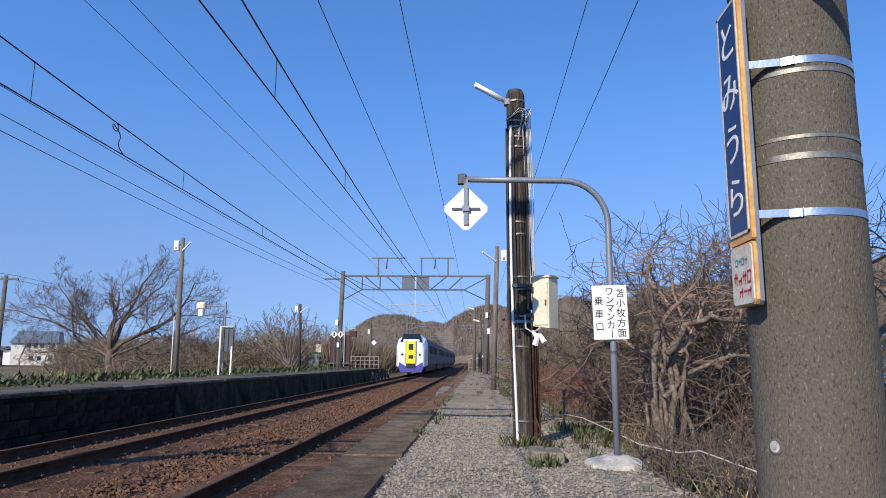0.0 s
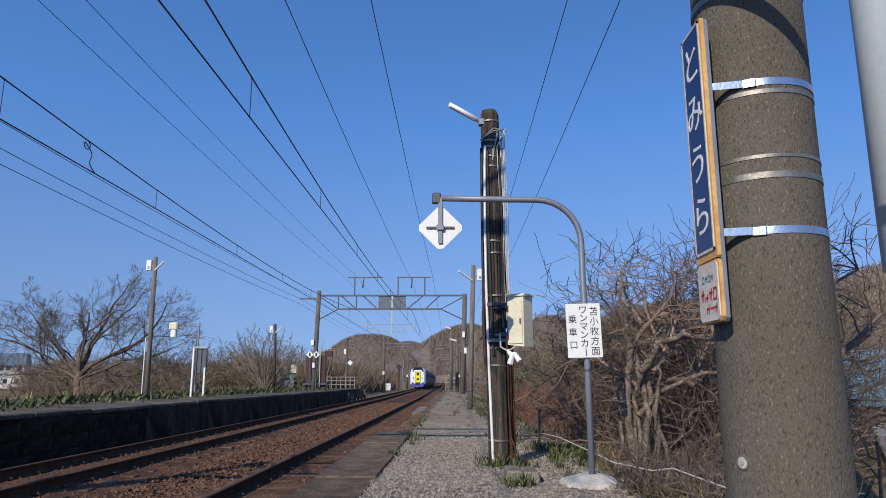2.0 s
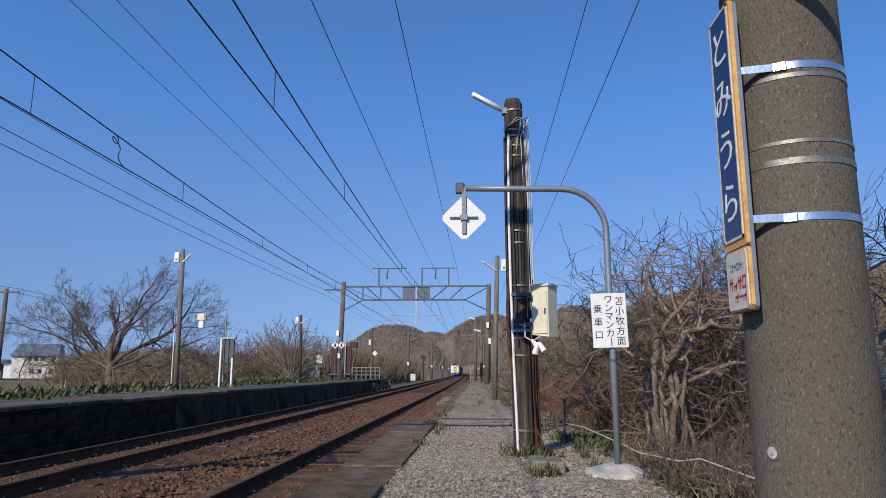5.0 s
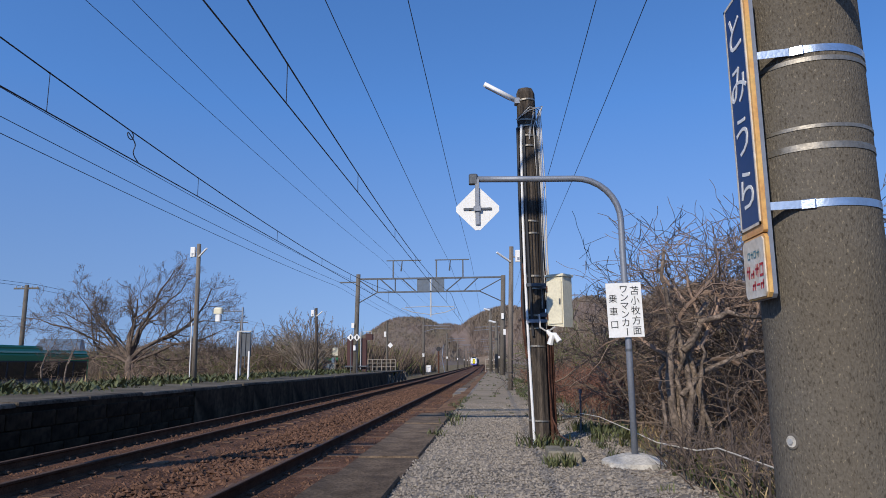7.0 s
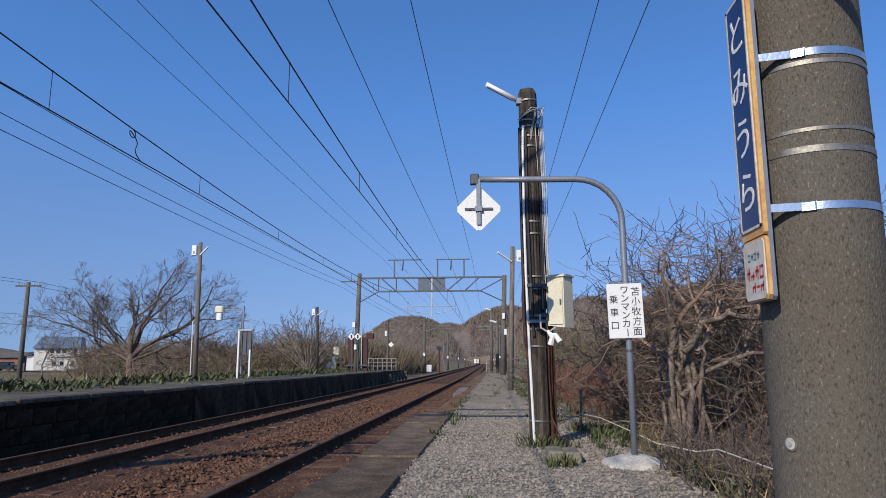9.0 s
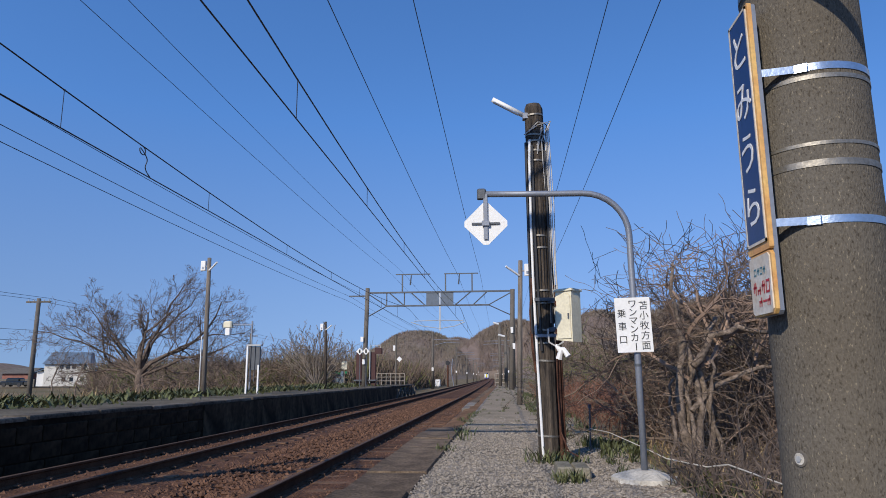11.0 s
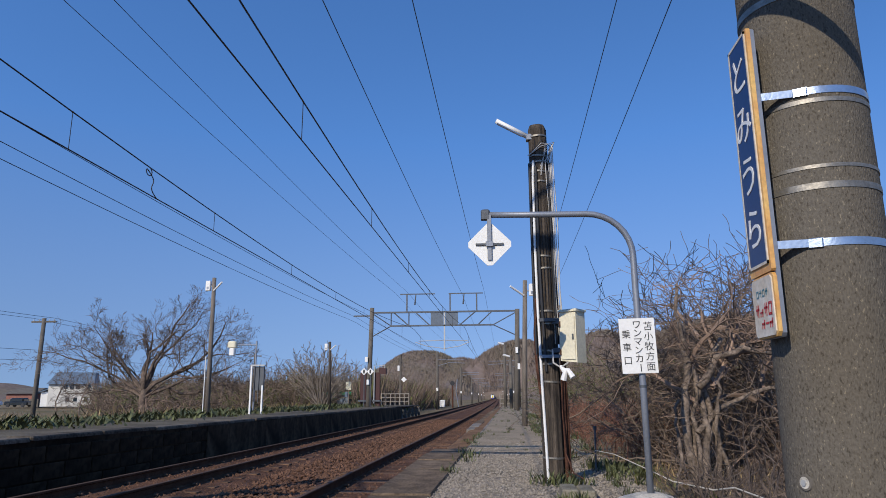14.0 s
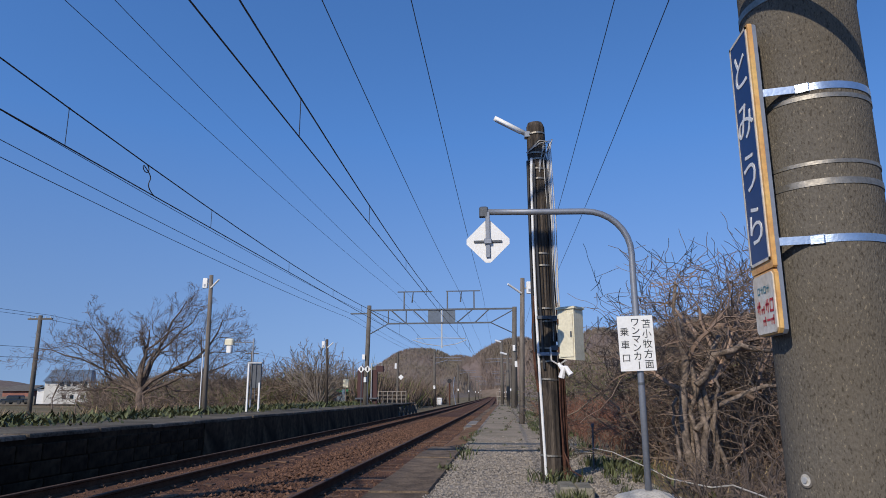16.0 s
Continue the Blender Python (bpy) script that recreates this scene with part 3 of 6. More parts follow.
def build_concrete_pole():
    p = thing("concrete_pole", (*POLE, 0), "thick weathered concrete pole bound with steel straps", "pole")
    zs = [-.3 + .35 * i for i in range(21)]
    part("shaft", Mesh().tube([(0, 0, z) for z in zs], [pole_radius(z) for z in zs], 56), M_CONCRETE, p, smooth=True)
    a0 = math.atan2(-1.987, -0.938)
    for z, h, mat in ((1.560, .021, M_STRAP), (1.127, .021, M_STRAP), (1.531, .013, M_STRAPOLD), (1.339, .010, M_STRAPOLD), (1.284, .018, M_STRAPOLD), (1.872, .022, M_STRAPOLD)):
        free = mat is M_STRAP                                  # the bright ones leave the shaft at the buckle for the sign
        part("strap", hoop(pole_radius(z), z, h, 150, start=a0 - .1 if free else 0.0, turn=4.7 if free else 2 * math.pi), mat, p)
    for z, da in ((1.560, -.04), (1.127, -.08)):
        r = pole_radius(z) + .003
        b = part("buckle", Mesh().box(-.019, .019, -.004, .004, -.013, .013, .003).box(-.019, -.015, .004, .007, -.013, .013).box(.004, .019, .004, .008, -.013, -.008).box(.004, .019, .004, .008, .008, .013).box(-.002, .006, .004, .006, -.008, .008), M_STRAP, p, "bright strap buckle")
        b.matrix_basis = pose(r * math.cos(a0 + da), r * math.sin(a0 + da), z, 0, 0, math.degrees(a0 + da) + 90)
    for z in (1.560, 1.127):
        r = pole_radius(z) + .002
        x1, y1 = r * math.cos(a0 - .09), r * math.sin(a0 - .09)
        x0, y0 = -.190, -.118
        nx, ny = y1 - y0, x0 - x1
        k = .002 / math.hypot(nx, ny)
        q = [(x0, y0), (x1, y1), (x1 - nx * k, y1 - ny * k), (x0 - nx * k, y0 - ny * k)]
        part("strap_tail", Mesh().add([(x, y, z - .011) for x, y in q] + [(x, y, z + .011) for x, y in q], [(3, 2, 1, 0), (4, 5, 6, 7), (0, 1, 5, 4), (1, 2, 6, 5), (2, 3, 7, 6), (3, 0, 4, 7)]), M_STRAP, p)
    da, z = -.69, .506
    r = pole_radius(z)
    b = part("earth_bolt", Mesh().tube([(0, -.004, 0), (0, .004, 0), (0, .0045, 0)], [.022, .020, .014], 20), M_FARPOLE, p, "round pale socket")
    b.matrix_basis = pose(r * math.cos(a0 + da), r * math.sin(a0 + da), z, 0, 0, math.degrees(a0 + da) - 90)
    part("bolt_ring", Mesh().tube([(0, .0045, 0), (0, .0055, 0)], .015, 18), M_FOOT, b)
    part("bolt_head", Mesh().tube([(0, .0055, 0), (0, .010, 0)], .008, 6), M_PALESTEEL, b)
    # gantry that this pole carries, over the tracks
    g = Mesh()
    for z in (5.0, 5.85):
        g.box(-9.3, .1, -.05, .05, z - .05, z + .05)
    for i in range(9):
        g.tube([(-9.2 + i, 0, 5.0 + .85 * (i % 2)), (-8.2 + i, 0, 5.85 - .85 * (i % 2))], .03, 4)
    part("cross_beam", g, M_DARKSTEEL, p, "steel lattice beam over the tracks")
    part("far_post", Mesh().tube([(-9.3, 0, -.3), (-9.3, 0, 6.2)], [.17, .14], 20), M_FARPOLE, p)
    # Unseen bracket; its long rod is placed to cast the curved shadow on the shaft.
    arm = Mesh().tube([(-.624, -.252, 2.347), (.185, -.647, 1.712)], .025, 10).tube([(-.6, -.18, 2.28), (-.1, .02, 2.45)], .016, 8)
    part("bracket", arm, M_DARKSTEEL, p)


def build_station_sign():
    """The blue enamel name board strapped to the concrete pole."""
    W = .160
    s = thing("station_name_sign", (0, 0, 0), "blue enamel vertical sign with white lettering on a concrete pole", "sign")
    s.matrix_basis = pose(.740, 1.936, 1.345, 0, 0, -90)

    def plate(x0, x1, z0, z1, y0, y1, c):
        m = Mesh()
        o = [(x0 + c, z0), (x1 - c, z0), (x1, z0 + c), (x1, z1 - c), (x1 - c, z1), (x0 + c, z1), (x0, z1 - c), (x0, z0 + c)]
        m.add([(x, y0, z) for x, z in o] + [(x, y1, z) for x, z in o], [tuple(range(8)), tuple(range(15, 7, -1))] + [(i, i + 8, (i + 1) % 8 + 8, (i + 1) % 8) for i in range(8)])
        return m
    zb, zt, zm = -.463, .431, -.270
    part("casing", plate(-W / 2 - .001, W / 2 - .003, zb - .002, zt + .002, .012, .024, .010), M_GALV, s, "grey steel casing")
    rim = part("rim", plate(-W / 2, W / 2, zm - .018, zt, 0, .012, .005), M_ORANGE, s, "yellow rust-streaked rim")
    part("lower_rim", plate(-W / 2, W / 2, zb, zm - .021, .002, .012, .012), M_ORANGE, s, "yellow rust-streaked rim")
    part("face", plate(-W / 2 + .016, W / 2 - .016, zm + .012, zt - .014, -.003, -.0002, .004), M_BLUE, s, "deep blue enamel")
    for x0, x1, z0, z1 in ((-W / 2 + .008, -W / 2 + .016, zm + .004, zt - .006), (W / 2 - .016, W / 2 - .010, zm + .004, zt - .006), (-W / 2 + .008, W / 2 - .010, zt - .014, zt - .006), (-W / 2 + .008, W / 2 - .010, zm + .004, zm + .012)):
        part("lip", Mesh().box(x0, x1, -.004, -.0002, z0, z1), M_OLDWHITE, rim, "pale worn lip")
    part("lower_panel", plate(-W / 2 + .006, W / 2 - .008, zb + .004, zm - .027, -.002, .0018, .010), M_OLDWHITE, s, "white advertising panel")
    for i, ch in enumerate("とみうら"):
        lettering(ch, .132, pose(-.003, -.0035, .312 - i * .158, 90, 0, 0), M_WHITE, s, extrude=.001)

    def mark(x, z, w, h, bars, mat, label):
        """A printed mark of a few slanting strokes."""
        m = Mesh()
        for a, b, c, d in bars:
            m.add([(x + w * (a + .16 * b), -.0032, z + h * b), (x + w * (c + .16 * b), -.0032, z + h * b), (x + w * (c + .16 * d), -.0032, z + h * d), (x + w * (a + .16 * d), -.0032, z + h * d)], [(0, 1, 2, 3)])
        part("print", m, mat, s, label)
    cross, ring, pair = ((0, .55, 1, .72), (.2, .2, .38, 1), (.62, 0, .82, 1)), ((0, 0, .18, 1), (.8, 0, 1, 1), (.1, .82, .9, 1), (.1, 0, .9, .18)), ((0, .4, .9, .62), (.05, 0, .25, .55), (.6, 0, .85, .9))
    for i, bars in enumerate((cross, pair, cross, ring)):
        mark(-.058 + i * .031, -.404, .026, .036 - .012 * (i == 1), bars, M_RED, "red printed mark")
    for i, bars in enumerate((pair, ((0, .4, 1, .6),), pair)):
        mark(-.022 + i * .029, -.438, .025, .028, bars, M_RED, "red printed mark")
    for i in range(4):
        mark(-.042 + i * .022, -.350, .017, .020, cross if i % 2 else ring, M_TEXTBLUE, "small teal printed mark")


def build_side_pipe():
    p = thing("grey_pipe", (1.493, 2.2, 0), "smooth pale grey pipe sleeve beside the concrete pole", "pipe")
    part("sleeve", Mesh().tube([(0, 0, 1.07), (0, 0, 1.075), (0, 0, 4.5)], [.065, .078, .078], 28), M_PALEPIPE, p, smooth=True)
    part("rod", Mesh().tube([(0, 0, -.1), (0, 0, 1.1)], .028, 12), M_GALV, p)
    part("collar", hoop(.05, 1.06, .03), M_CABLE, p, "black collar")


def build_wood_pole():
    p = thing("wooden_pole", (.412, 6.33, 0), "old split timber pole with conduits and bands on the platform", "pole")
    m = Mesh()
    n, zs = 28, [-.2, 0, .4, .8, 1.2, 1.6, 2.0, 2.4, 2.8, 3.1, 3.30, 3.345]
    rng = random.Random(2)
    ridge = [rng.uniform(-.006, .006) for _ in range(n)]
    vs = []
    for z in zs:
        for k in range(n):
            a = 2 * math.pi * k / n
            r = (.094 - .003 * z) + ridge[k] + .004 * noise.noise((math.cos(a) * 3, math.sin(a) * 3, z * 1.5))
            if z > 3.32:
                r *= .8
            vs.append((r * math.cos(a) - .0155 * z, r * math.sin(a), z))
    fs = [(j * n + k, j * n + (k + 1) % n, (j + 1) * n + (k + 1) % n, (j + 1) * n + k) for j in range(len(zs) - 1) for k in range(n)] + [tuple((len(zs) - 1) * n + k for k in range(n))]
    part("shaft", m.add(vs, fs), M_OLDWOOD, p)
    ln = lambda z: -.0155 * z
    part("conduit", Mesh().tube([(-.058, -.085, .0), (-.085, -.08, .8), (-.103, -.075, 1.56), (-.109, -.075, 2.1), (-.107, -.075, 2.74), (-.10, -.08, 2.96)], .0125, 8), M_WHITE, p, "white plastic conduit")
    part("conduit", Mesh().tube([(.108, -.05, .0), (.098, -.05, 1.5), (.085, -.06, 1.55)], .017, 8), M_RUST, p, "rusty steel conduit")
    part("conduit", Mesh().tube([(.138, -.02, .0), (.120, -.02, 1.3)], .015, 8), M_RUST, p, "rusty steel conduit")
    for k, (x, y) in enumerate(((.085, -.06), (.097, -.045), (.072, -.075))):
        pts = [(x + ln(z) + .012 * math.sin(z * 3 + k), y - .005, z) for z in (1.2, 1.5, 1.8, 2.1, 2.4, 2.7, 2.95)] + [(.07 + .02 * k, -.03, 3.12 + .02 * k), (-.02, -.10, 3.16 - .03 * k), (-.13 - .01 * k, -.06, 3.02)]
        part("cable", Mesh().tube(pts, .0055, 5), M_WCABLE if k else M_CABLE, p)
    part("cable", Mesh().tube([(-.137, -.03, 2.95), (-.137, -.05, 2.5), (-.135, -.05, 2.0), (-.128, -.05, 1.1), (-.098, -.05, .8)], .012, 6), M_CABLE, p)
    # The next two aren't cables: black strips standing for shaded, cracked timber.
    part("cable", Mesh().tube([(-.045, -.10, .95), (-.066, -.098, 1.56), (-.078, -.096, 2.1), (-.080, -.094, 2.9)], .013, 6), M_CABLE, p, "dark strip standing for shaded, cracked timber")
    part("cable", Mesh().tube([(.062, -.088, 1.0), (.050, -.088, 1.9), (.036, -.086, 2.85)], .010, 6), M_CABLE, p, "dark strip standing for shaded, cracked timber")
    part("cable", Mesh().tube([(.06, -.03, 2.95), (.07, -.03, 2.2), (.085, -.02, 1.2)], .014, 6), M_CABLE, p)
    for z in (.2, .86, 1.02, 1.08, 1.14, 1.38, 1.5, 1.9, 2.02, 2.75, 2.86, 2.95, 3.02, 3.22):
        b = part("band", hoop(.099 - .003 * z, 0, .016, 28), M_STRAPOLD, p, "dull steel band")
        b.matrix_basis = pose(ln(z), 0, z, RNG.uniform(-4, 4), RNG.uniform(-4, 4), 0)
    part("clamp", Mesh().box(-.1, .2, -.125, -.098, 1.07, 1.10, .004), M_GALV, p)
    part("clamp", Mesh().box(-.1, .2, -.12, -.095, 1.40, 1.43, .004), M_DARKSTEEL, p)
    lamp = part("tube_lamp", Mesh().tube([(-.14, -.02, 3.23), (-.45, -.085, 3.385)], .024, 10), M_WHITE, p, "white fluorescent lamp arm", smooth=True)
    part("tube", Mesh().tube([(-.2, -.04, 3.235), (-.44, -.09, 3.355)], .012, 8), M_STRAP, lamp)
    for k in range(4):
        x = .062 + .014 * k
        pts = [(x + .03, -.075, 1.1), (x + .012 * math.sin(k), -.08, 1.7), (x + .006 * math.cos(2 * k), -.08, 2.3), (x - .012, -.075, 2.8), (.05 + .012 * k, -.06, 3.0 + .02 * k), (.06 + .016 * k, .0, 3.10 + .025 * k), (.02, -.06, 3.06 + .02 * k), (-.03, -.09, 2.9 - .03 * k)]
        part("cable", Mesh().tube(pts, .005, 5), M_WCABLE, p, "thin pale cable")
    part("bracket", Mesh().box(-.16, -.06, -.06, .02, 3.19, 3.25, .008), M_GALV, p)
    part("cable", Mesh().tube([(-.115, -.06, 1.62), (-.135, -.045, 1.3), (-.125, -.05, 1.0), (-.10, -.06, .75)], .014, 6), M_RUST, p, "brown cable sheath")
    part("cable", Mesh().tube([(.085, -.10, 1.02), (.083, -.095, .6), (.095, -.11, .25), (.14, -.3, .10), (.19, -.6, .09)], .006, 5), M_RUST, p)
    for k in range(9):
        a = -2.9 + .3 * k + rng.uniform(-.08, .08)
        z0, z1 = rng.uniform(0, 1.6), rng.uniform(2.0, 3.3)
        r0, r1 = .0965 - .003 * z0, .0965 - .003 * z1
        part("split", Mesh().tube([(r0 * math.cos(a) + ln(z0), r0 * math.sin(a), z0), (r0 * math.cos(a + .05) + ln(.5 * (z0 + z1)), r0 * math.sin(a + .05), .5 * (z0 + z1)), (r1 * math.cos(a) + ln(z1), r1 * math.sin(a), z1)], [.001, .0042, .001], 4), M_CABLE, p, "dark drying crack")
    # switch box
    bx = thing("switch_box", (.605, 6.14, 1.02, 0, 0, -38), "cream steel switch box with sloping lid clamped to a timber pole", "electrical box")
    m = Mesh()
    m.add([(-.085, -.075, .02), (.085, -.075, 0), (.085, .075, 0), (-.085, .075, .02), (-.085, -.075, .45), (.085, -.075, .45), (.085, .075, .45), (-.085, .075, .45)], [(3, 2, 1, 0), (0, 1, 5, 4), (2, 3, 7, 6), (4, 5, 6, 7), (1, 2, 6, 5), (0, 4, 7, 3)])
    part("body", m, M_CREAM, bx)
    part("lid", Mesh().box(-.098, .098, -.09, .09, .45, .472, .006), M_CREAM, bx)
    part("door", Mesh().box(-.07, .075, -.086, -.076, .03, .41, .004), M_CREAM, bx)
    for z in (.07, .32):
        part("hinge", Mesh().box(-.082, -.068, -.092, -.075, z, z + .05, .003), M_RUST, bx)
    part("latch", Mesh().box(.05, .066, -.094, -.086, .2, .25, .003), M_DARKSTEEL, bx)
    part("bracket", Mesh().box(-.2, -.085, -.03, .03, .1, .14, .004), M_DARKSTEEL, bx)
    part("bracket", Mesh().box(-.2, -.085, -.03, .03, .36, .40, .004), M_DARKSTEEL, bx)
    kn = Mesh()
    kn.tube([(-.06, -.12, -.03), (-.02, -.13, -.07), (.03, -.13, -.06)], [.015, .024, .012], 8).tube([(.0, -.13, -.06), (-.03, -.13, -.15)], [.02, .028], 7).tube([(.02, -.13, -.06), (.07, -.13, -.13)], [.018, .026], 7)
    part("tied_bag", kn, M_WHITE, bx, "white plastic tied in a knot")
    part("cable", Mesh().tube([(-.14, -.12, .12), (-.12, -.14, 0), (-.05, -.13, -.04), (.02, -.12, .0)], .008, 5), M_WCABLE, bx)
    for x0, x1, y, hh in ((.395, .512, 5.17, .075), (.524, .640, 5.20, .065)):
        ft = Mesh().box(x0, x1, y, y + .36, -.05, hh, .012)
        solo("concrete_block", ft, M_TARP, "worn mossy concrete block beside the timber pole", "block", "blocks by the pole")


def build_stop_sign():
    p = thing("boarding_sign_post", (1.0, 5.13, 0), "grey steel post bent over the platform with a boarding sign", "sign post")
    pts = [(.005, 0, 0), (0, 0, .9), (-.01, 0, 1.55)]
    for k in range(9):
        a = math.radians(90 * k / 8)
        pts.append((-.01 - .34 * (1 - math.cos(a)), 0, 1.77 + .34 * math.sin(a)))
    pts += [(-.7, 0, 2.115), (-1.13, 0, 2.125)]
    part("post", Mesh().tube(pts, .024, 16), M_GALV, p, smooth=True)
    part("end_clamp", Mesh().box(-1.16, -1.09, -.03, .03, 2.085, 2.165, .01), M_DARKSTEEL, p)
    part("hanger", Mesh().box(-1.112, -1.078, -.028, -.018, 1.76, 2.12, .003), M_GALV, p)
    d = Mesh()
    h, c = .186, .02
    o = [(c, -h + c), (h - c, -c), (h - c, c), (c, h - c), (-c, h - c), (-h + c, c), (-h + c, -c), (-c, -h + c)]
    d.add([(x, 0, z) for x, z in o] + [(x, .006, z) for x, z in o], [tuple(range(8)), tuple(range(15, 7, -1))] + [(i, i + 8, (i + 1) % 8 + 8, (i + 1) % 8) for i in range(8)])
    dm = part("diamond_plate", d, M_WHITE, p, "white diamond-shaped plate seen from its back")
    dm.matrix_basis = pose(-1.095, -.012, 1.885)
    for x0, x1 in ((-.108, -.02), (.02, .108)):
        r = part("rail", Mesh().box(x0, x1, -.012, 0, -.008, .008, .002), M_DARKSTEEL, dm)
    part("clamp", Mesh().box(-.03, .03, -.03, -.01, -.02, .02, .005), M_GALV, dm)
    b = part("board", Mesh().box(-.128, .128, -.006, 0, -.2, .2), M_WHITE, p, "white board with black lettering")
    b.matrix_basis = pose(-.022, -.034, 1.092, 0, -1.5, 0)
    for words, x, z, s in (("苫小牧方面", .078, .135, .068), ("ワンマンカー", .0, .15, .068), ("乗車口", -.082, .08, .066)):
        for i, ch in enumerate(words):
            step = {5: .073, 6: .062, 3: .095}[len(words)]
            rot = 90 if ch == "ー" else 0
            lettering(ch, s, pose(x, -.0075, z - i * step, 90, rot, 0), M_BLACK, b)
    part("joint_ring", hoop(.024, .80, .02, 20), M_DARKSTEEL, p)
    f = Mesh()
    n = 10
    rng = random.Random(4)
    vs = [(.24 * math.cos(6.283 * k / n) * rng.uniform(.9, 1.05), .24 * math.sin(6.283 * k / n), -.03) for k in range(n)] + [(.235 * math.cos(6.283 * k / n), .23 * math.sin(6.283 * k / n), .02) for k in range(n)] + [(.08 * math.cos(6.283 * k / n), .08 * math.sin(6.283 * k / n), .065) for k in range(n)]
    fs = [(j * n + k, j * n + (k + 1) % n, (j + 1) * n + (k + 1) % n, (j + 1) * n + k) for j in range(2) for k in range(n)] + [tuple(2 * n + k for k in range(n))]
    part("foot", f.add(vs, fs), M_FOOT, p, "whitewashed concrete foot")


def lamp_pole(at, h, side, lean, conduit=False, r=.085, wood=None):
    """A timber lamp pole; side: where the white box sits."""
    p = thing("platform_lamp", at, "slim grey timber lamp pole with a white tube lamp", "lamp post", "platform lamps")
    part("pole", Mesh().tube([(0, 0, -.2), (lean * .5, 0, h * .5), (lean, 0, h)], [r * 1.1, r, r * .88], 14), wood or M_GREYWOOD, p, smooth=True)
    x = lean + side * .18
    part("ballast_box", Mesh().box(x - .08, x + .08, -.06, .06, h - .42, h - .1, .015), M_WHITE, p, "white box")
    part("box_face", Mesh().box(x - .03, x + .03, -.066, -.06, h - .38, h - .3), M_GALV, p)
    part("box_bracket", Mesh().box(min(lean, x), max(lean, x), -.02, .02, h - .3, h - .26), M_GALV, p)
    part("tube_lamp", Mesh().tube([(lean - side * .04, -.05, h - .42), (lean - side * .4, -.3, h - .2)], .03, 8), M_WHITE, p, "white lamp arm")
    if conduit:
        part("conduit", Mesh().tube([(-.13, -.05, 0), (-.12 + lean * .4, -.05, h * .42)], .016, 8), M_WHITE, p, "white conduit")
    return p


def build_gantry(y, full=True):
    g = thing("catenary_gantry", (bend(y), y, 0), "grey steel lattice gantry on concrete poles over both tracks", "gantry", "gantries")
    part("left_pole", Mesh().tube([(-8.45, 0, -.6), (-8.3, 0, 6.15)], [.155, .13], 16), M_FARPOLE, g, smooth=True)
    part("right_pole", Mesh().tube([(.42, 0, -.6), (.62, 0, 5.95)], [.165, .135], 16), M_FARPOLE, g, smooth=True)
    t, b = 5.85, 5.02
    part("top_chord", Mesh().box(-8.2, .5, -.05, .05, t - .05, t + .05), M_DARKSTEEL, g)
    part("bottom_chord", Mesh().box(-7.15, -.8, -.05, .05, b - .045, b + .045), M_DARKSTEEL, g)
    xs = [-7.1, -6.0, -4.9, -3.8, -2.7, -1.7, -.85]
    webs = [(-7.1, b, -8.2, t - .1), (-7.1, b, -8.3, 4.36), (-.85, b, .5, t - .1), (-.85, b, .5, 4.38)]
    webs += [(-7.1, b, -7.1, t), (-6.95, t, -6.0, b), (-6.0, b, -6.0, t), (-5.6, t, -4.7, b), (-.85, b, -.85, b), (-2.9, b, -1.9, t), (-1.8, b, -.9, t)]
    for x0, z0, x1, z1 in webs:
        if (x0, z0) != (x1, z1):
            part("web_bar", Mesh().tube([(x0, 0, z0), (x1, 0, z1)], .035, 6), M_DARKSTEEL, g)
    for xa, xb, posts in ((-6.55, -4.4, (-6.13,)), (-3.55, -1.45, (-3.46, -1.83))):
        f = part("feeder_frame", Mesh().box(xa, xb, -.03, .03, 6.94, 7.0), M_DARKSTEEL, g)
        for x in posts:
            part("post", Mesh().box(x - .04, x + .04, -.04, .04, t, 6.95), M_DARKSTEEL, f)
        part("insulator", Mesh().tube([((xa + xb) / 2 - .1, 0, 6.94), ((xa + xb) / 2 - .16, -.05, 6.3)], [.03, .05], 7), M_DARKSTEEL, f)
    if full:
        part("mesh_plate", Mesh().box(-4.65, -3.87, -.01, .01, b + .05, t - .05), M_MESH, g, "grey mesh panel")
        part("mesh_plate", Mesh().box(-3.75, -2.98, -.01, .01, b + .05, t - .05), M_MESH, g, "grey mesh panel")
        part("drop_post", Mesh().box(-3.85, -3.77, -.05, .03, 3.5, t), M_PALESTEEL, g)
        part("registration_arm", Mesh().tube([(-5.4, 0, 4.08), (-3.81, 0, 4.12), (-2.4, 0, 4.08)], .026, 6), M_PALESTEEL, g)
        part("registration_arm", Mesh().tube([(-5.6, 0, 4.02), (-4.9, 0, 3.78), (-3.81, 0, 3.62), (-2.9, 0, 3.76), (-2.3, 0, 4.0)], .024, 6), M_PALESTEEL, g)
    part("side_arm", Mesh().box(-9.45, -8.3, -.04, .04, 5.62, 5.70), M_DARKSTEEL, g)
    for x, z in ((-8.55, 2.85), (-8.42, 1.5)):
        part("plate", Mesh().box(x - .085, x + .085, -.26, -.2, z, z + .30), M_WHITE, g, "small white plate")
    for z, dx in ((3.3, .02), (2.35, .12)):
        part("plate", Mesh().box(.5 + dx - .07, .5 + dx + .08, -.26, -.22, z, z + .34), M_WHITE, g, "small white plate")
    return g


def wire(name, fn, y0, y1, r, label, step=2.0):
    m = Mesh()
    n = int((y1 - y0) / step)
    m.tube([fn(y0 + (y1 - y0) * i / n) for i in range(n + 1)], r, 4)
    return solo(name, m, M_WIRE, label, "wire", "overhead wires")


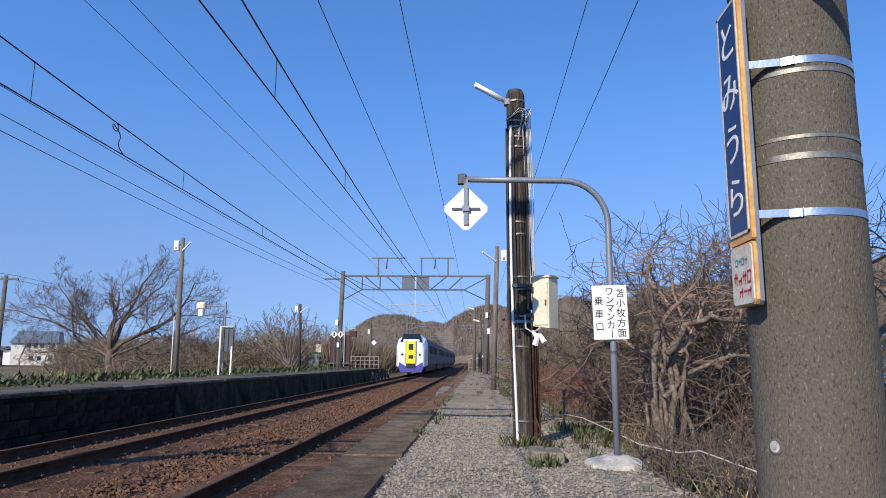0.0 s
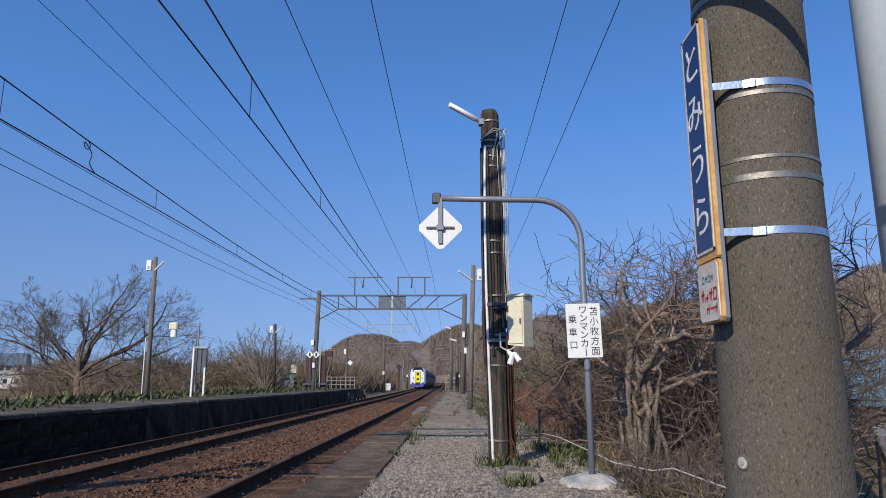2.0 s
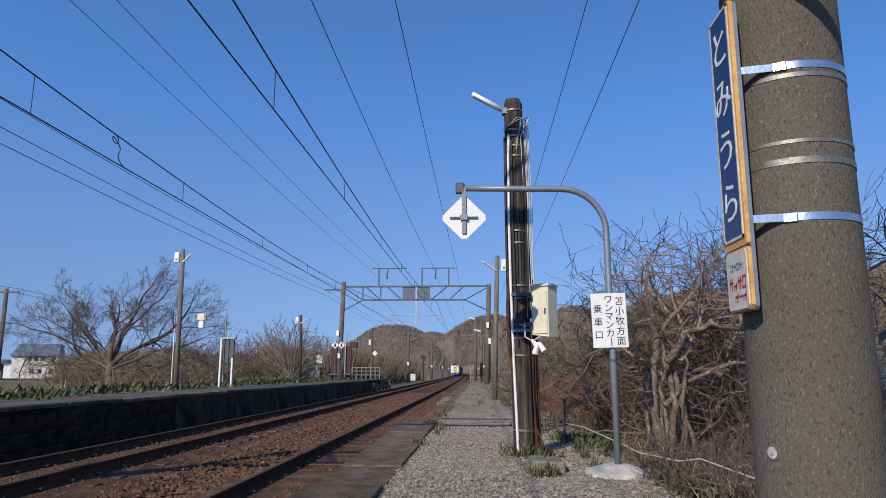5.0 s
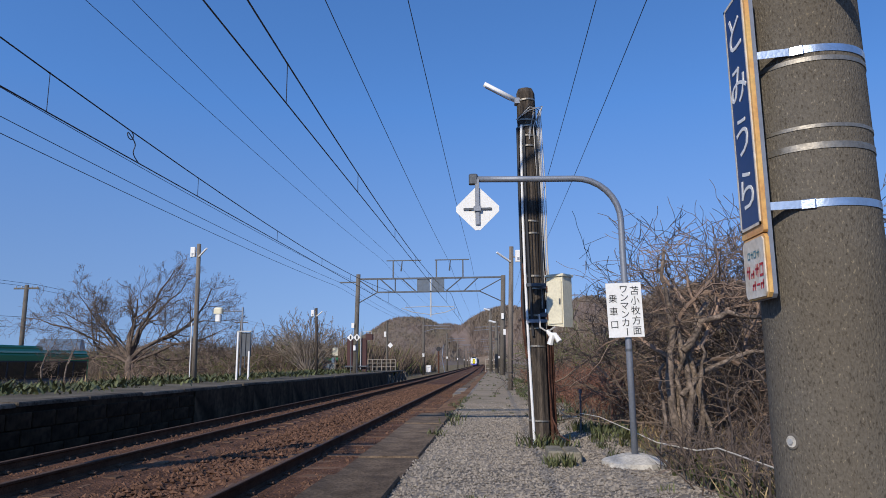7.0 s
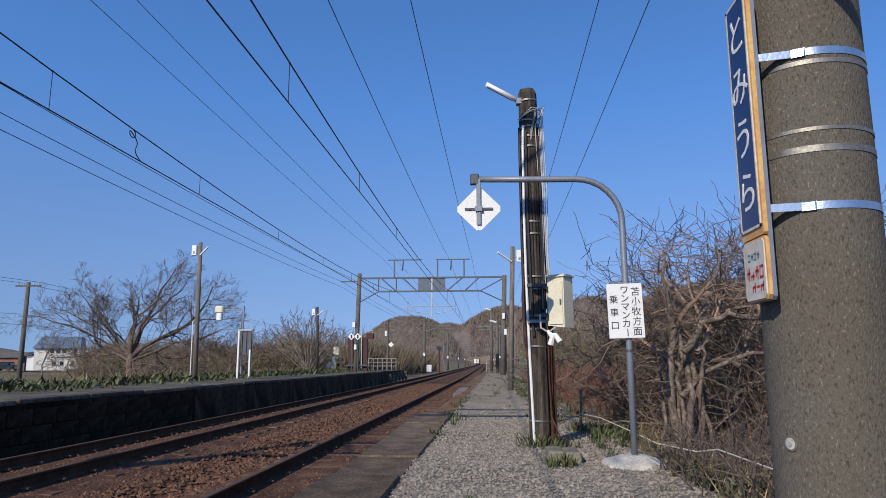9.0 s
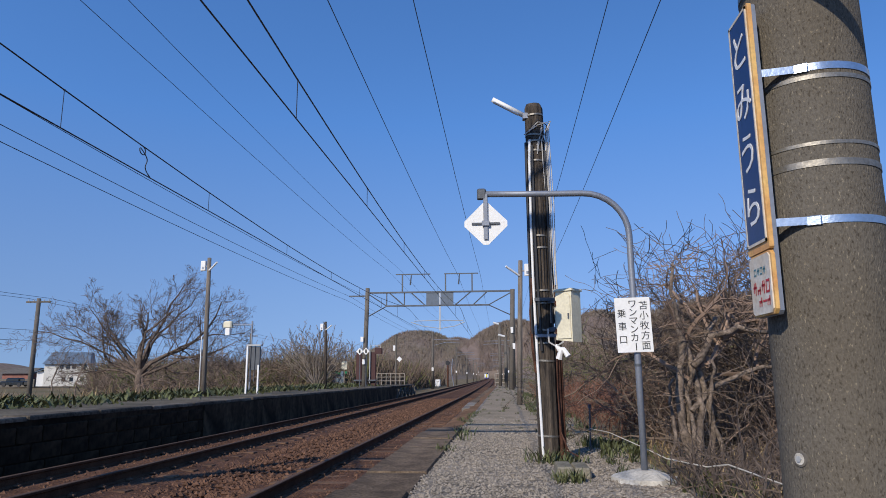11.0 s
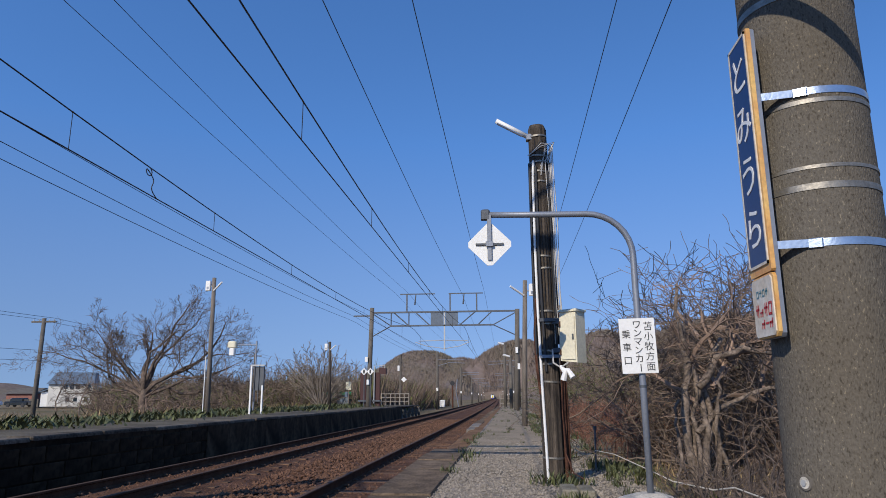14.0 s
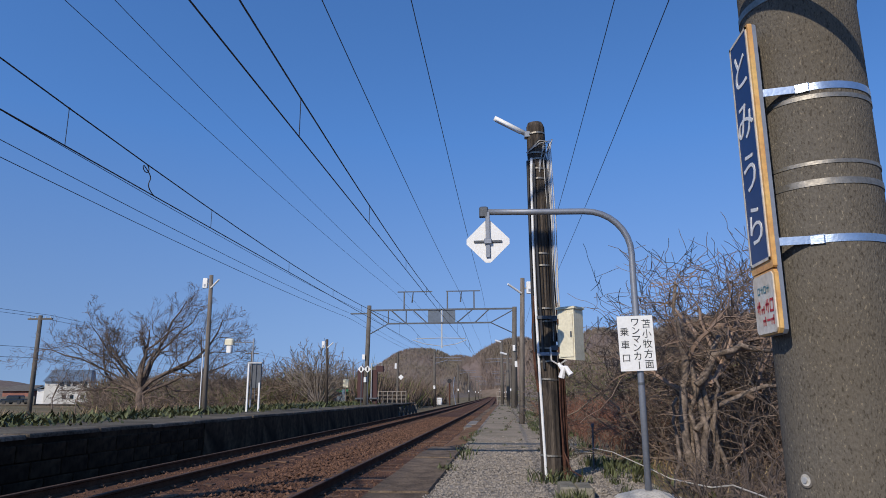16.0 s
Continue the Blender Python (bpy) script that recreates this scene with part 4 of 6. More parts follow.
def messenger(y):
    u = ((y - 1) / 40) % 1
    return 4.25 + .68 * (2 * u - 1) ** 2


def build_wires():
    for x, lab in ((-5.79, "far"), (-2.58, "near")):
        c = wire("contact_wire", lambda y: (x + bend(y), y, 4.0), -20, 300, .011, "dark overhead contact wire above the track")
        s = wire("messenger_wire", lambda y: (x + bend(y), y, messenger(y)), -20, 300, .012, "dark catenary messenger wire above the track")
        for y in (4.5, 8.05, 12.63, 17.6, 22.4, 27, 32, 37, 45, 50):
            d = part("dropper", Mesh().tube([(x + bend(y), y, 4.0), (x + bend(y), y, messenger(y))], .006, 4).tube([(x + bend(y), y - .012, messenger(y)), (x + bend(y), y + .012, messenger(y))], .014, 6), M_WIRE, s)
    j = []
    for k in range(25):                                        # a curl, then a slack S down to the contact wire
        u = k / 24
        z = messenger(10.1)
        if u < .45:
            a = 5.2 * u / .45
            j.append((-5.79, 10.08 + .09 * math.sin(a), z - .07 + .07 * math.cos(a)))
        else:
            w = (u - .45) / .55
            j.append((-5.79, 10.0 + .42 * w + .11 * math.sin(6.0 * w), z - .04 - (z - .04 - 4.0) * w))
    solo("jumper_wire", Mesh().tube(j, .009, 5), M_WIRE, "short curled wire bridging two overhead wires", "wire")
    for x, z, r in ((-6.93, 7.0, .008), (-6.08, 6.95, .008), (-2.76, 6.9, .009), (-1.35, 6.9, .008), (-8.6, 5.62, .008), (-9.35, 5.5, .009), (-9.5, 5.25, .009), (1.75, 6.5, .007), (2.56, 6.5, .008)):
        wire("feeder_wire", lambda y: (x + bend(y), y, z - .12 + .25 * (2 * (((y - 1) / 40) % 1) - 1) ** 2), -20, 300, r, "thin dark line wire strung along the railway")


def build_far_line():
    """Poles, signal, box and fences down the line."""
    for x, y, h, side in ((-8.75, 84, 6.4, 1), (-8.9, 128, 6.4, 1), (-9.2, 170, 6.4, 1), (-9.6, 215, 6.4, 1), (.9, 84, 6.2, -1), (.8, 128, 6.2, -1), (.5, 170, 6.2, -1), (0.0, 215, 6.2, -1), (-10.6, 265, 6.4, 1), (-.8, 265, 6.2, -1)):
        p = thing("catenary_mast", (x, y, -.7), "slim concrete catenary mast with a cantilever arm", "mast", "masts along the line")
        part("pole", Mesh().tube([(0, 0, 0), (0, 0, h + .6)], [.17, .13], 12), M_FARPOLE, p, smooth=True)
        part("arm", Mesh().tube([(0, 0, h - .4), (side * 3.3, 0, h - .45)], .04, 6), M_GALV, p)
        part("stay", Mesh().tube([(0, 0, h - 1.15), (side * 1.6, 0, h - .75), (side * 3.4, 0, h - .85)], .036, 6), M_GALV, p)
        part("plate", Mesh().box(-.12, .12, -.2, -.16, 2.2, 2.6), M_WHITE, p)
    bx = thing("trackside_box", (-9.0, 93, -.75), "white trackside cabinet on a short stand", "cabinet")
    part("cabinet", Mesh().box(-.35, .35, -.25, .25, .25, 1.15, .05), M_WHITE, bx)
    part("stand", Mesh().box(-.15, .15, -.1, .1, 0, .26), M_DARKSTEEL, bx)
    sg = thing("railway_signal", (-8.2, 100, -.75), "black colour-light railway signal on a rusty post", "signal")
    part("post", Mesh().tube([(0, 0, 0), (0, 0, 3.3)], .12, 10), M_RUST, sg)
    part("head", Mesh().tube([(0, -.16, 3.5), (0, .1, 3.5)], .33, 16), M_BLACK, sg)
    part("ladder", Mesh().tube([(.9, .1, 0), (.5, .1, 2.2), (.7, .1, 4.1)], .07, 5), M_GALV, sg)
    f = thing("railing", (0, 57, 0), "pale steel pipe railing at the platform's end", "railing")
    for x in (-.75, -.3, .15):
        part("post", Mesh().tube([(x, 0, -.2), (x, 0, 1.05)], .035, 6), M_RAILING, f)
    for z in (.25, .6, .98):
        part("bar", Mesh().tube([(-.75, 0, z), (.15, 0, z)], .03, 6), M_RAILING, f)
    for x, y, h in ((-.3, 55, 5.0), (.15, 48, 3.6), (.75, 52, 5.2)):
        p = thing("utility_pole", (x, y, 0), "grey concrete pole beside the platform's end", "pole", "poles by the platform")
        part("pole", Mesh().tube([(0, 0, -.3), (0, 0, h)], [.13, .10], 12), M_FARPOLE, p, smooth=True)
        if h < 5.1:
            part("fitting", Mesh().tube([(-.05, -.1, h - .1), (-.5, -.2, h + .02)], .07, 8), M_WHITE, p)
    # things on the platform across
    rl = thing("railing_across", (-7.7, 51, FARP), "pale steel railing with three bars on the platform", "railing")
    for i in range(7):
        part("post", Mesh().tube([(-1.8 + i * .345, 0, 0), (-1.8 + i * .345, 0, .85)], .03, 6), M_RAILING, rl)
    for z in (.28, .56, .83):
        part("bar", Mesh().tube([(-1.8, 0, z), (.28, 0, z)], .028, 6), M_RAILING, rl)
    sh = thing("shelter_panel", (-9.6, 45, FARP), "dark maroon upright panel beside a gantry pole", "panel", "maroon panels")
    part("panel", Mesh().box(-.19, .19, -.1, .1, 0, 2.2, .02), M_MAROON, sh)
    part("bench", Mesh().box(-.3, .25, -.3, .1, .3, .4, .02), M_DARKSTEEL, sh)
    s2 = copy_thing(sh, pose(-8.7, 45.2, FARP))
    s2.name = "shelter_panel"
    hb = thing("hanging_box", (-8.3, 45, FARP), "dark hanging destination box on a white bracket", "sign box")
    part("box", Mesh().box(-.24, .24, -.15, .15, 2.08, 2.47, .03), M_MAROON, hb)
    part("bracket", Mesh().tube([(-.58, 0, 0), (-.58, 0, 2.62), (.12, 0, 2.66), (.12, 0, 2.4)], .04, 6), M_PALESTEEL, hb)
    for x, y in ((-8.55, 40.3), (-8.17, 40.3)):
        d = thing("diamond_stop_sign", (x, y, FARP), "small white diamond sign with a dark figure on a post", "sign", "diamond signs")
        part("post", Mesh().tube([(0, 0, 0), (0, 0, 1.9)], .03, 6), M_DARKSTEEL, d)
        pl = part("plate", Mesh().box(-.15, .15, -.02, .02, -.15, .15), M_WHITE, d)
        pl.matrix_basis = pose(0, -.12, 2.07, 0, 45, 0)
        part("print", Mesh().box(-.05, .05, -.026, -.02, -.11, .11), M_BLACK, d).matrix_basis = pose(0, -.12, 2.07)
    d = thing("pole_sign", (-8.24, 52, FARP - .1), "slim grey pole with a white lamp and diamond plate", "sign post")
    part("pole", Mesh().tube([(0, 0, -.8), (0, 0, 3.9)], .08, 8), M_FARPOLE, d)
    part("lamp", Mesh().box(-.22, -.05, -.1, .1, 2.65, 3.05, .03), M_WHITE, d)
    pl = part("plate", Mesh().box(-.15, .15, -.02, .02, -.15, .15), M_WHITE, d)
    pl.matrix_basis = pose(.28, -.1, 2.0, 0, 45, 0)
    part("arm", Mesh().tube([(0, 0, 2.0), (.26, 0, 2.0)], .025, 5), M_GALV, d)
    # white notice, green shed
    nt = thing("notice_board", (-10.84, 46, FARP), "small cream notice board on a grey timber post", "sign")
    part("board", Mesh().box(-.19, .19, -.03, .03, 1.08, 1.62, .02), M_CREAM, nt)
    part("post", Mesh().box(-.035, .035, 0, .06, -.3, 1.1), M_GREYWOOD, nt)
    part("box", Mesh().box(-.24, -.04, -.06, .02, .62, .95, .02), M_ROOF, nt, "small blue box")
    hs = thing("green_shed", (-15.0, 58, -.9), "small shed with a green roof behind the platform", "shed")
    part("wall", Mesh().box(-1.6, 1.6, -1, 1, 0, 1.9), M_PALEGLASS, hs)
    part("roof", Mesh().box(-1.9, 1.9, -1.3, 1.3, 1.9, 2.12, .05), M_GREEN, hs)
    # name board on white posts
    nb = thing("name_board", (-8.92, 24, FARP), "weathered station name board on two white posts", "sign")
    for x, h in ((-.30, 1.72), (.13, 1.0)):
        part("post", Mesh().box(x - .03, x + .03, -.03, .03, -.2, h, .006), M_WHITE, nb)
    part("board", Mesh().box(-.22, .17, .035, .085, .82, 1.66, .012), M_DARKSTEEL, nb, "dark board seen from its back")
    for x in (-.2, -.04, .14):
        part("batten", Mesh().box(x, x + .02, .0, .035, .4, 1.68), M_DARKSTEEL, nb)
    part("cap", Mesh().box(-.34, .2, -.04, .16, 1.68, 1.73, .01), M_PALESTEEL, nb)
    sp = thing("loudspeaker_post", (-9.85, 26, FARP), "slim post with a cream lamp housing on a side arm", "lamp post")
    part("post", Mesh().tube([(0, 0, -.2), (0, 0, 2.75)], .035, 6), M_GALV, sp)
    part("arm", Mesh().tube([(0, 0, 2.6), (-1.0, 0, 2.6)], .025, 6), M_GALV, sp)
    part("housing", Mesh().box(-1.15, -.8, -.12, .12, 2.5, 2.75, .05), M_CREAM, sp)
    part("lamp", Mesh().box(-1.07, -.86, -.1, .1, 2.2, 2.48, .03), M_WHITE, sp)
    # overbridge at the end of the straight
    ob = thing("overbridge", (bend(760), 760, -.7), "pale concrete road bridge across the railway", "bridge")
    part("deck", Mesh().box(-17, 16, -4, 4, 6.4, 8.6, .2), M_FARPOLE, ob)
    for x in (-15, 14):
        part("pier", Mesh().box(x - 1, x + 1, -3, 3, -1, 6.4), M_FARPOLE, ob)


def build_left_side():
    h = thing("house", (-73.3, 111, -.3, 0, 0, 24), "white two-storey house with a blue-grey roof and small windows", "house")
    part("wall", Mesh().box(-3.7, 2.9, -3, 3, -.2, 3.5), M_HOUSE, h)
    part("roof", Mesh().add([(-4.0, -3.4, 3.4), (3.1, -3.4, 3.4), (3.1, 3.4, 3.4), (-4.0, 3.4, 3.4), (-2.9, -1.6, 5.4), (2.9, -1.6, 5.4), (2.9, 1.6, 5.4), (-2.9, 1.6, 5.4)], [(3, 2, 1, 0), (0, 1, 5, 4), (1, 2, 6, 5), (2, 3, 7, 6), (3, 0, 4, 7), (4, 5, 6, 7)]), M_ROOF, h)
    for x, z in ((-1.2, 3.0), (-.25, 3.0), (.65, 3.0), (2.2, 3.0), (-.75, .95), (.4, .95), (2.0, .95)):
        w = part("window", Mesh().box(x - .28, x + .28, -3.05, -2.98, z - .3, z + .3), M_GLASS, h)
        part("frame", Mesh().box(x - .33, x + .33, -3.04, -2.99, z - .36, z - .3), M_DARKSTEEL, w)
    part("porch", Mesh().box(-4.9, -3.7, -2, 2, -.2, 2.2), M_WHITE, h)
    part("porch_roof", Mesh().add([(-5.1, -2.4, 2.1), (-3.6, -2.4, 2.6), (-3.6, 2.4, 2.6), (-5.1, 2.4, 2.1), (-5.1, -2.4, 2.25), (-3.6, -2.4, 2.75), (-3.6, 2.4, 2.75), (-5.1, 2.4, 2.25)], [(3, 2, 1, 0), (4, 5, 6, 7), (0, 1, 5, 4), (1, 2, 6, 5), (2, 3, 7, 6), (3, 0, 4, 7)]), M_ROOF, h)
    h2 = thing("low_house", (-86.5, 118, -.5), "low red-brown house with a grey roof", "house")
    part("wall", Mesh().box(-2.6, 2.6, -3, 3, -.2, 2.2), M_REDROOF, h2)
    part("roof", Mesh().add([(-3, -3.5, 2.15), (3, -3.5, 2.15), (3, 3.5, 2.15), (-3, 3.5, 2.15), (-2.7, 0, 3.2), (2.7, 0, 3.2)], [(3, 2, 1, 0), (0, 1, 5, 4), (2, 3, 4, 5), (1, 2, 5), (3, 0, 4)]), M_FARPOLE, h2)
    part("lean_to", Mesh().box(-2.2, 4.6, -4.4, -3.05, -.2, 1.2), M_FARPOLE, h2)
    for k, (x, mat) in enumerate(((-80.5, M_GLASS), (-86, M_WHITE))):
        c = thing("parked_car", (x, 107, -.55), "dark parked car by the houses" if k == 0 else "white parked car by the houses", "car", "parked cars")
        part("body", Mesh().box(-2.1, 2.1, -.85, .85, .3, .9, .15), mat, c)
        part("cabin", Mesh().box(-1.2, 1.3, -.75, .75, .9, 1.45, .2), M_GLASS, c)
        for wx in (-1.3, 1.3):
            for wy in (-.8, .8):
                part("wheel", Mesh().tube([(wx, wy - .1, .3), (wx, wy + .1, .3)], .3, 12), M_BLACK, c)
    # utility poles with lines along the road
    for y in (44, 84, -4):
        p = thing("utility_pole", (-32.0, y, -1.3), "grey utility pole with a cross-arm beside the road", "pole", "road poles")
        part("pole", Mesh().tube([(0, 0, 0), (0, 0, 7.5)], [.17, .13], 12), M_FARPOLE, p, smooth=True)
        part("cross_arm", Mesh().box(-.9, .9, -.05, .05, 7.2, 7.31), M_FARPOLE, p)
        for x in (-.75, -.35, .4, .75):
            part("insulator", Mesh().tube([(x, 0, 7.31), (x, 0, 7.42)], .035, 6), M_PALESTEEL, p)
    for dz, x in ((6.2, -32.75), (6.2, -31.25), (4.0, -32.1), (3.3, -32.1)):
        wire("road_wire", lambda y: (x, y, dz + .3 * (2 * (((y - 4) / 40) % 1) - 1) ** 2 - .3), -36, 124, .012, "thin dark utility line strung along the road")
    mr = thing("traffic_mirror_post", (-21, 38, -1.3), "slim grey post with a small round purple sign", "sign")
    part("post", Mesh().tube([(0, 0, 0), (0, 0, 2.7)], .03, 6), M_GALV, mr)
    part("disc", Mesh().tube([(0, -.08, 2.4), (0, -.05, 2.4)], .16, 14), M_PURPLE, mr)


# ---- plants ----
def grow(m, p, d, length, r, depth, rng, spread=0.55, up=0.12, shrink=0.72, kids=(2, 3), wind=(0, 0, 0), tips=None, min_r=0.0035):
    """One limb and, from it, its smaller limbs."""
    pts, rs = [p.copy()], [r]
    seg = 5 if depth > 1 else 4
    q, dd = p.copy(), d.copy()
    for i in range(seg):
        dd = (dd + Vector((rng.gauss(0, .22), rng.gauss(0, .22), rng.gauss(0, .19) + up * .4)) + Vector(wind) * .15).normalized()
        q = q + dd * (length / seg)
        pts.append(q.copy())
        rs.append(max(r * (1 - .42 * (i + 1) / seg), min_r))
    m.tube(pts, rs, 7 if r > .05 else (5 if r > .018 else 3), cap=r > .02)
    if depth == 0:
        if tips is not None:
            tips.append(q)
        return
    n = rng.randint(*kids) + (1 if depth > 2 else 0)
    for k in range(n):
        i = rng.randint(max(1, seg - 2), seg)
        nd = (dd + Vector((rng.gauss(0, spread), rng.gauss(0, spread), rng.gauss(0, spread * .75) + up))).normalized()
        grow(m, pts[i], nd, length * shrink * rng.uniform(.75, 1.15), max(rs[i] * .68, min_r), depth - 1, rng, spread, up, shrink, kids, wind, tips, min_r)


def bare_tree(name, at, seed, limbs, trunk_h, trunk_r, limb_len, depth, label, spread=.5, up=.1, wind=(0, 0, 0), kids=(2, 3), mat=None, min_r=.006, rise=(.35, .95), squash=(1, 1), low=.35):
    rng = random.Random(seed)
    t = thing(name, at, label, "tree", "bare trees")
    tm = Mesh()
    pts = [Vector((0, 0, -.3)), Vector((.05, 0, trunk_h * .4)), Vector((.02 + wind[0] * .2, 0, trunk_h))]
    tm.tube(pts, [trunk_r * 1.3, trunk_r, trunk_r * .85], 10)
    part("trunk", tm, mat or M_BARK, t, smooth=True)
    cm = Mesh()
    for k in range(limbs):
        a = 6.283 * (k + rng.random() * .6) / limbs
        d = Vector((math.cos(a), .6 * math.sin(a), rng.uniform(*rise))).normalized()
        grow(cm, pts[2] - Vector((0, 0, rng.random() * trunk_h * low)), d, limb_len * rng.uniform(.8, 1.2), trunk_r * .55, depth, rng, spread, up, .74, kids, wind, None, min_r)
    cm.v = [(x * squash[0], y, z if z < trunk_h else trunk_h + (z - trunk_h) * squash[1]) for x, y, z in cm.v]
    part("crown", cm, mat or M_BARK, t, "tangle of bare branches")
    return t


def bough(m, p, d, target, length, r, depth, rng, kids=5, fan=.75, ratio=.5, min_r=.006, wild=1.0):
    """A smooth limb that turns from d towards target and carries finer ones on both sides."""
    seg = 7 if depth > 2 else (5 if depth else 3)
    pts, rs, q, dd = [p.copy()], [r], p.copy(), d.copy()
    wob = Vector((rng.gauss(0, .3), rng.gauss(0, .3), rng.gauss(0, .3))) * wild
    kink = (.16 if depth > 1 else .10) * wild
    for i in range(seg):
        u = (i + 1) / seg
        dd = (d.lerp(target, u) + wob * math.sin(4.4 * u) + Vector((rng.gauss(0, kink), rng.gauss(0, kink), rng.gauss(0, kink)))).normalized()
        q = q + dd * (length / seg)
        pts.append(q.copy())
        rs.append(max(r * (1 - .78 * u), min_r))
    m.tube(pts, rs, 7 if r > .05 else (5 if r > .018 else 3), cap=r > .02)
    if depth == 0:
        return
    for k in range(kids):
        u = .28 + .72 * (k + rng.random()) / kids
        i = min(int(u * seg), seg - 1)
        base = pts[i].lerp(pts[i + 1], u * seg - i)
        run = (pts[i + 1] - pts[i]).normalized()
        side = Vector((rng.gauss(0, 1), rng.gauss(0, 1), rng.gauss(.15, 1)))
        side = (side - run * side.dot(run)).normalized()
        nd = (run + side * fan * rng.uniform(.6, 1.3)).normalized()
        bough(m, base, nd, (nd + target * .3 + Vector((0, 0, .10))).normalized(), length * ratio * rng.uniform(.65, 1.15) * (1.15 - .45 * u), max(rs[i] * .45, min_r), depth - 1, rng, kids, fan, ratio, min_r, wild)


def bough_tree(name, at, label, mat, seed, trunk_h, trunk_r, limbs, depth=3, kids=5, fan=.75, ratio=.5, min_r=.006, wild=1.0):
    """limbs: (start angle, end angle, length, radius, lean in depth, start height), angles up from +x."""
    rng = random.Random(seed)
    t = thing(name, at, label, "tree", "bare trees")
    pts = [(0, 0, -.3), (.03, 0, trunk_h * .3), (-.03, .02, trunk_h * .65), (.04, 0, trunk_h)]
    part("trunk", Mesh().tube(pts, [trunk_r * 1.35, trunk_r, trunk_r * .92, trunk_r * .7], 12), mat, t, smooth=True)
    for a0, a1, length, r, lean, z in limbs:
        m = Mesh()
        d0 = Vector((math.cos(radians(a0)), lean, math.sin(radians(a0)))).normalized()
        d1 = Vector((math.cos(radians(a1)), lean, math.sin(radians(a1)))).normalized()
        bough(m, Vector((0, 0, z)), d0, d1, length, r, depth, rng, kids, fan, ratio, min_r, wild)
        part("limb", m, mat, t)
    return t


def thicket(name, region, count, height, mat, seed, label, depth=2, r=.012, arch=.5, min_r=.0025, kids=(2, 3), category="bush", clear=9.0, yard=9.0):
    """Arching bare stems that spring from a patch of ground."""
    rng = random.Random(seed)
    m = Mesh()
    for _ in range(count):
        x, y = rng.uniform(*region[:2]), rng.uniform(*region[2:])
        if x < -clear * y or x > yard * y or -.262 < x / y < -.226:   # the gap of open bank
            continue
        h = height * rng.uniform(.45, 1.0)
        d = Vector((rng.gauss(0, arch), rng.gauss(0, arch), 1)).normalized()
        grow(m, Vector((x, y, ground_height(x, y) - .05)), d, h * .6, r * rng.uniform(.6, 1.3), depth, rng, .7, -.02, .62, kids, (0, 0, 0), None, min_r)
    return solo(name, m, mat, label, category, kind="stuff")


def leaves(name, spots, mat, label, kind="stuff", h=(.1, .25), w=.02, n=14, seed=1, lean=.5, spread=.1):
    rng = random.Random(seed)
    m = Mesh()
    for x, y, z, s in spots:
        for _ in range(n):
            hh = rng.uniform(*h) * s
            m.blade(x + rng.gauss(0, spread * s), y + rng.gauss(0, spread * s), z - .01, hh, w * s * rng.uniform(.6, 1.3), hh * lean * rng.uniform(.4, 1.4), rng)
    return solo(name, m, mat, label, "plants", kind=kind)


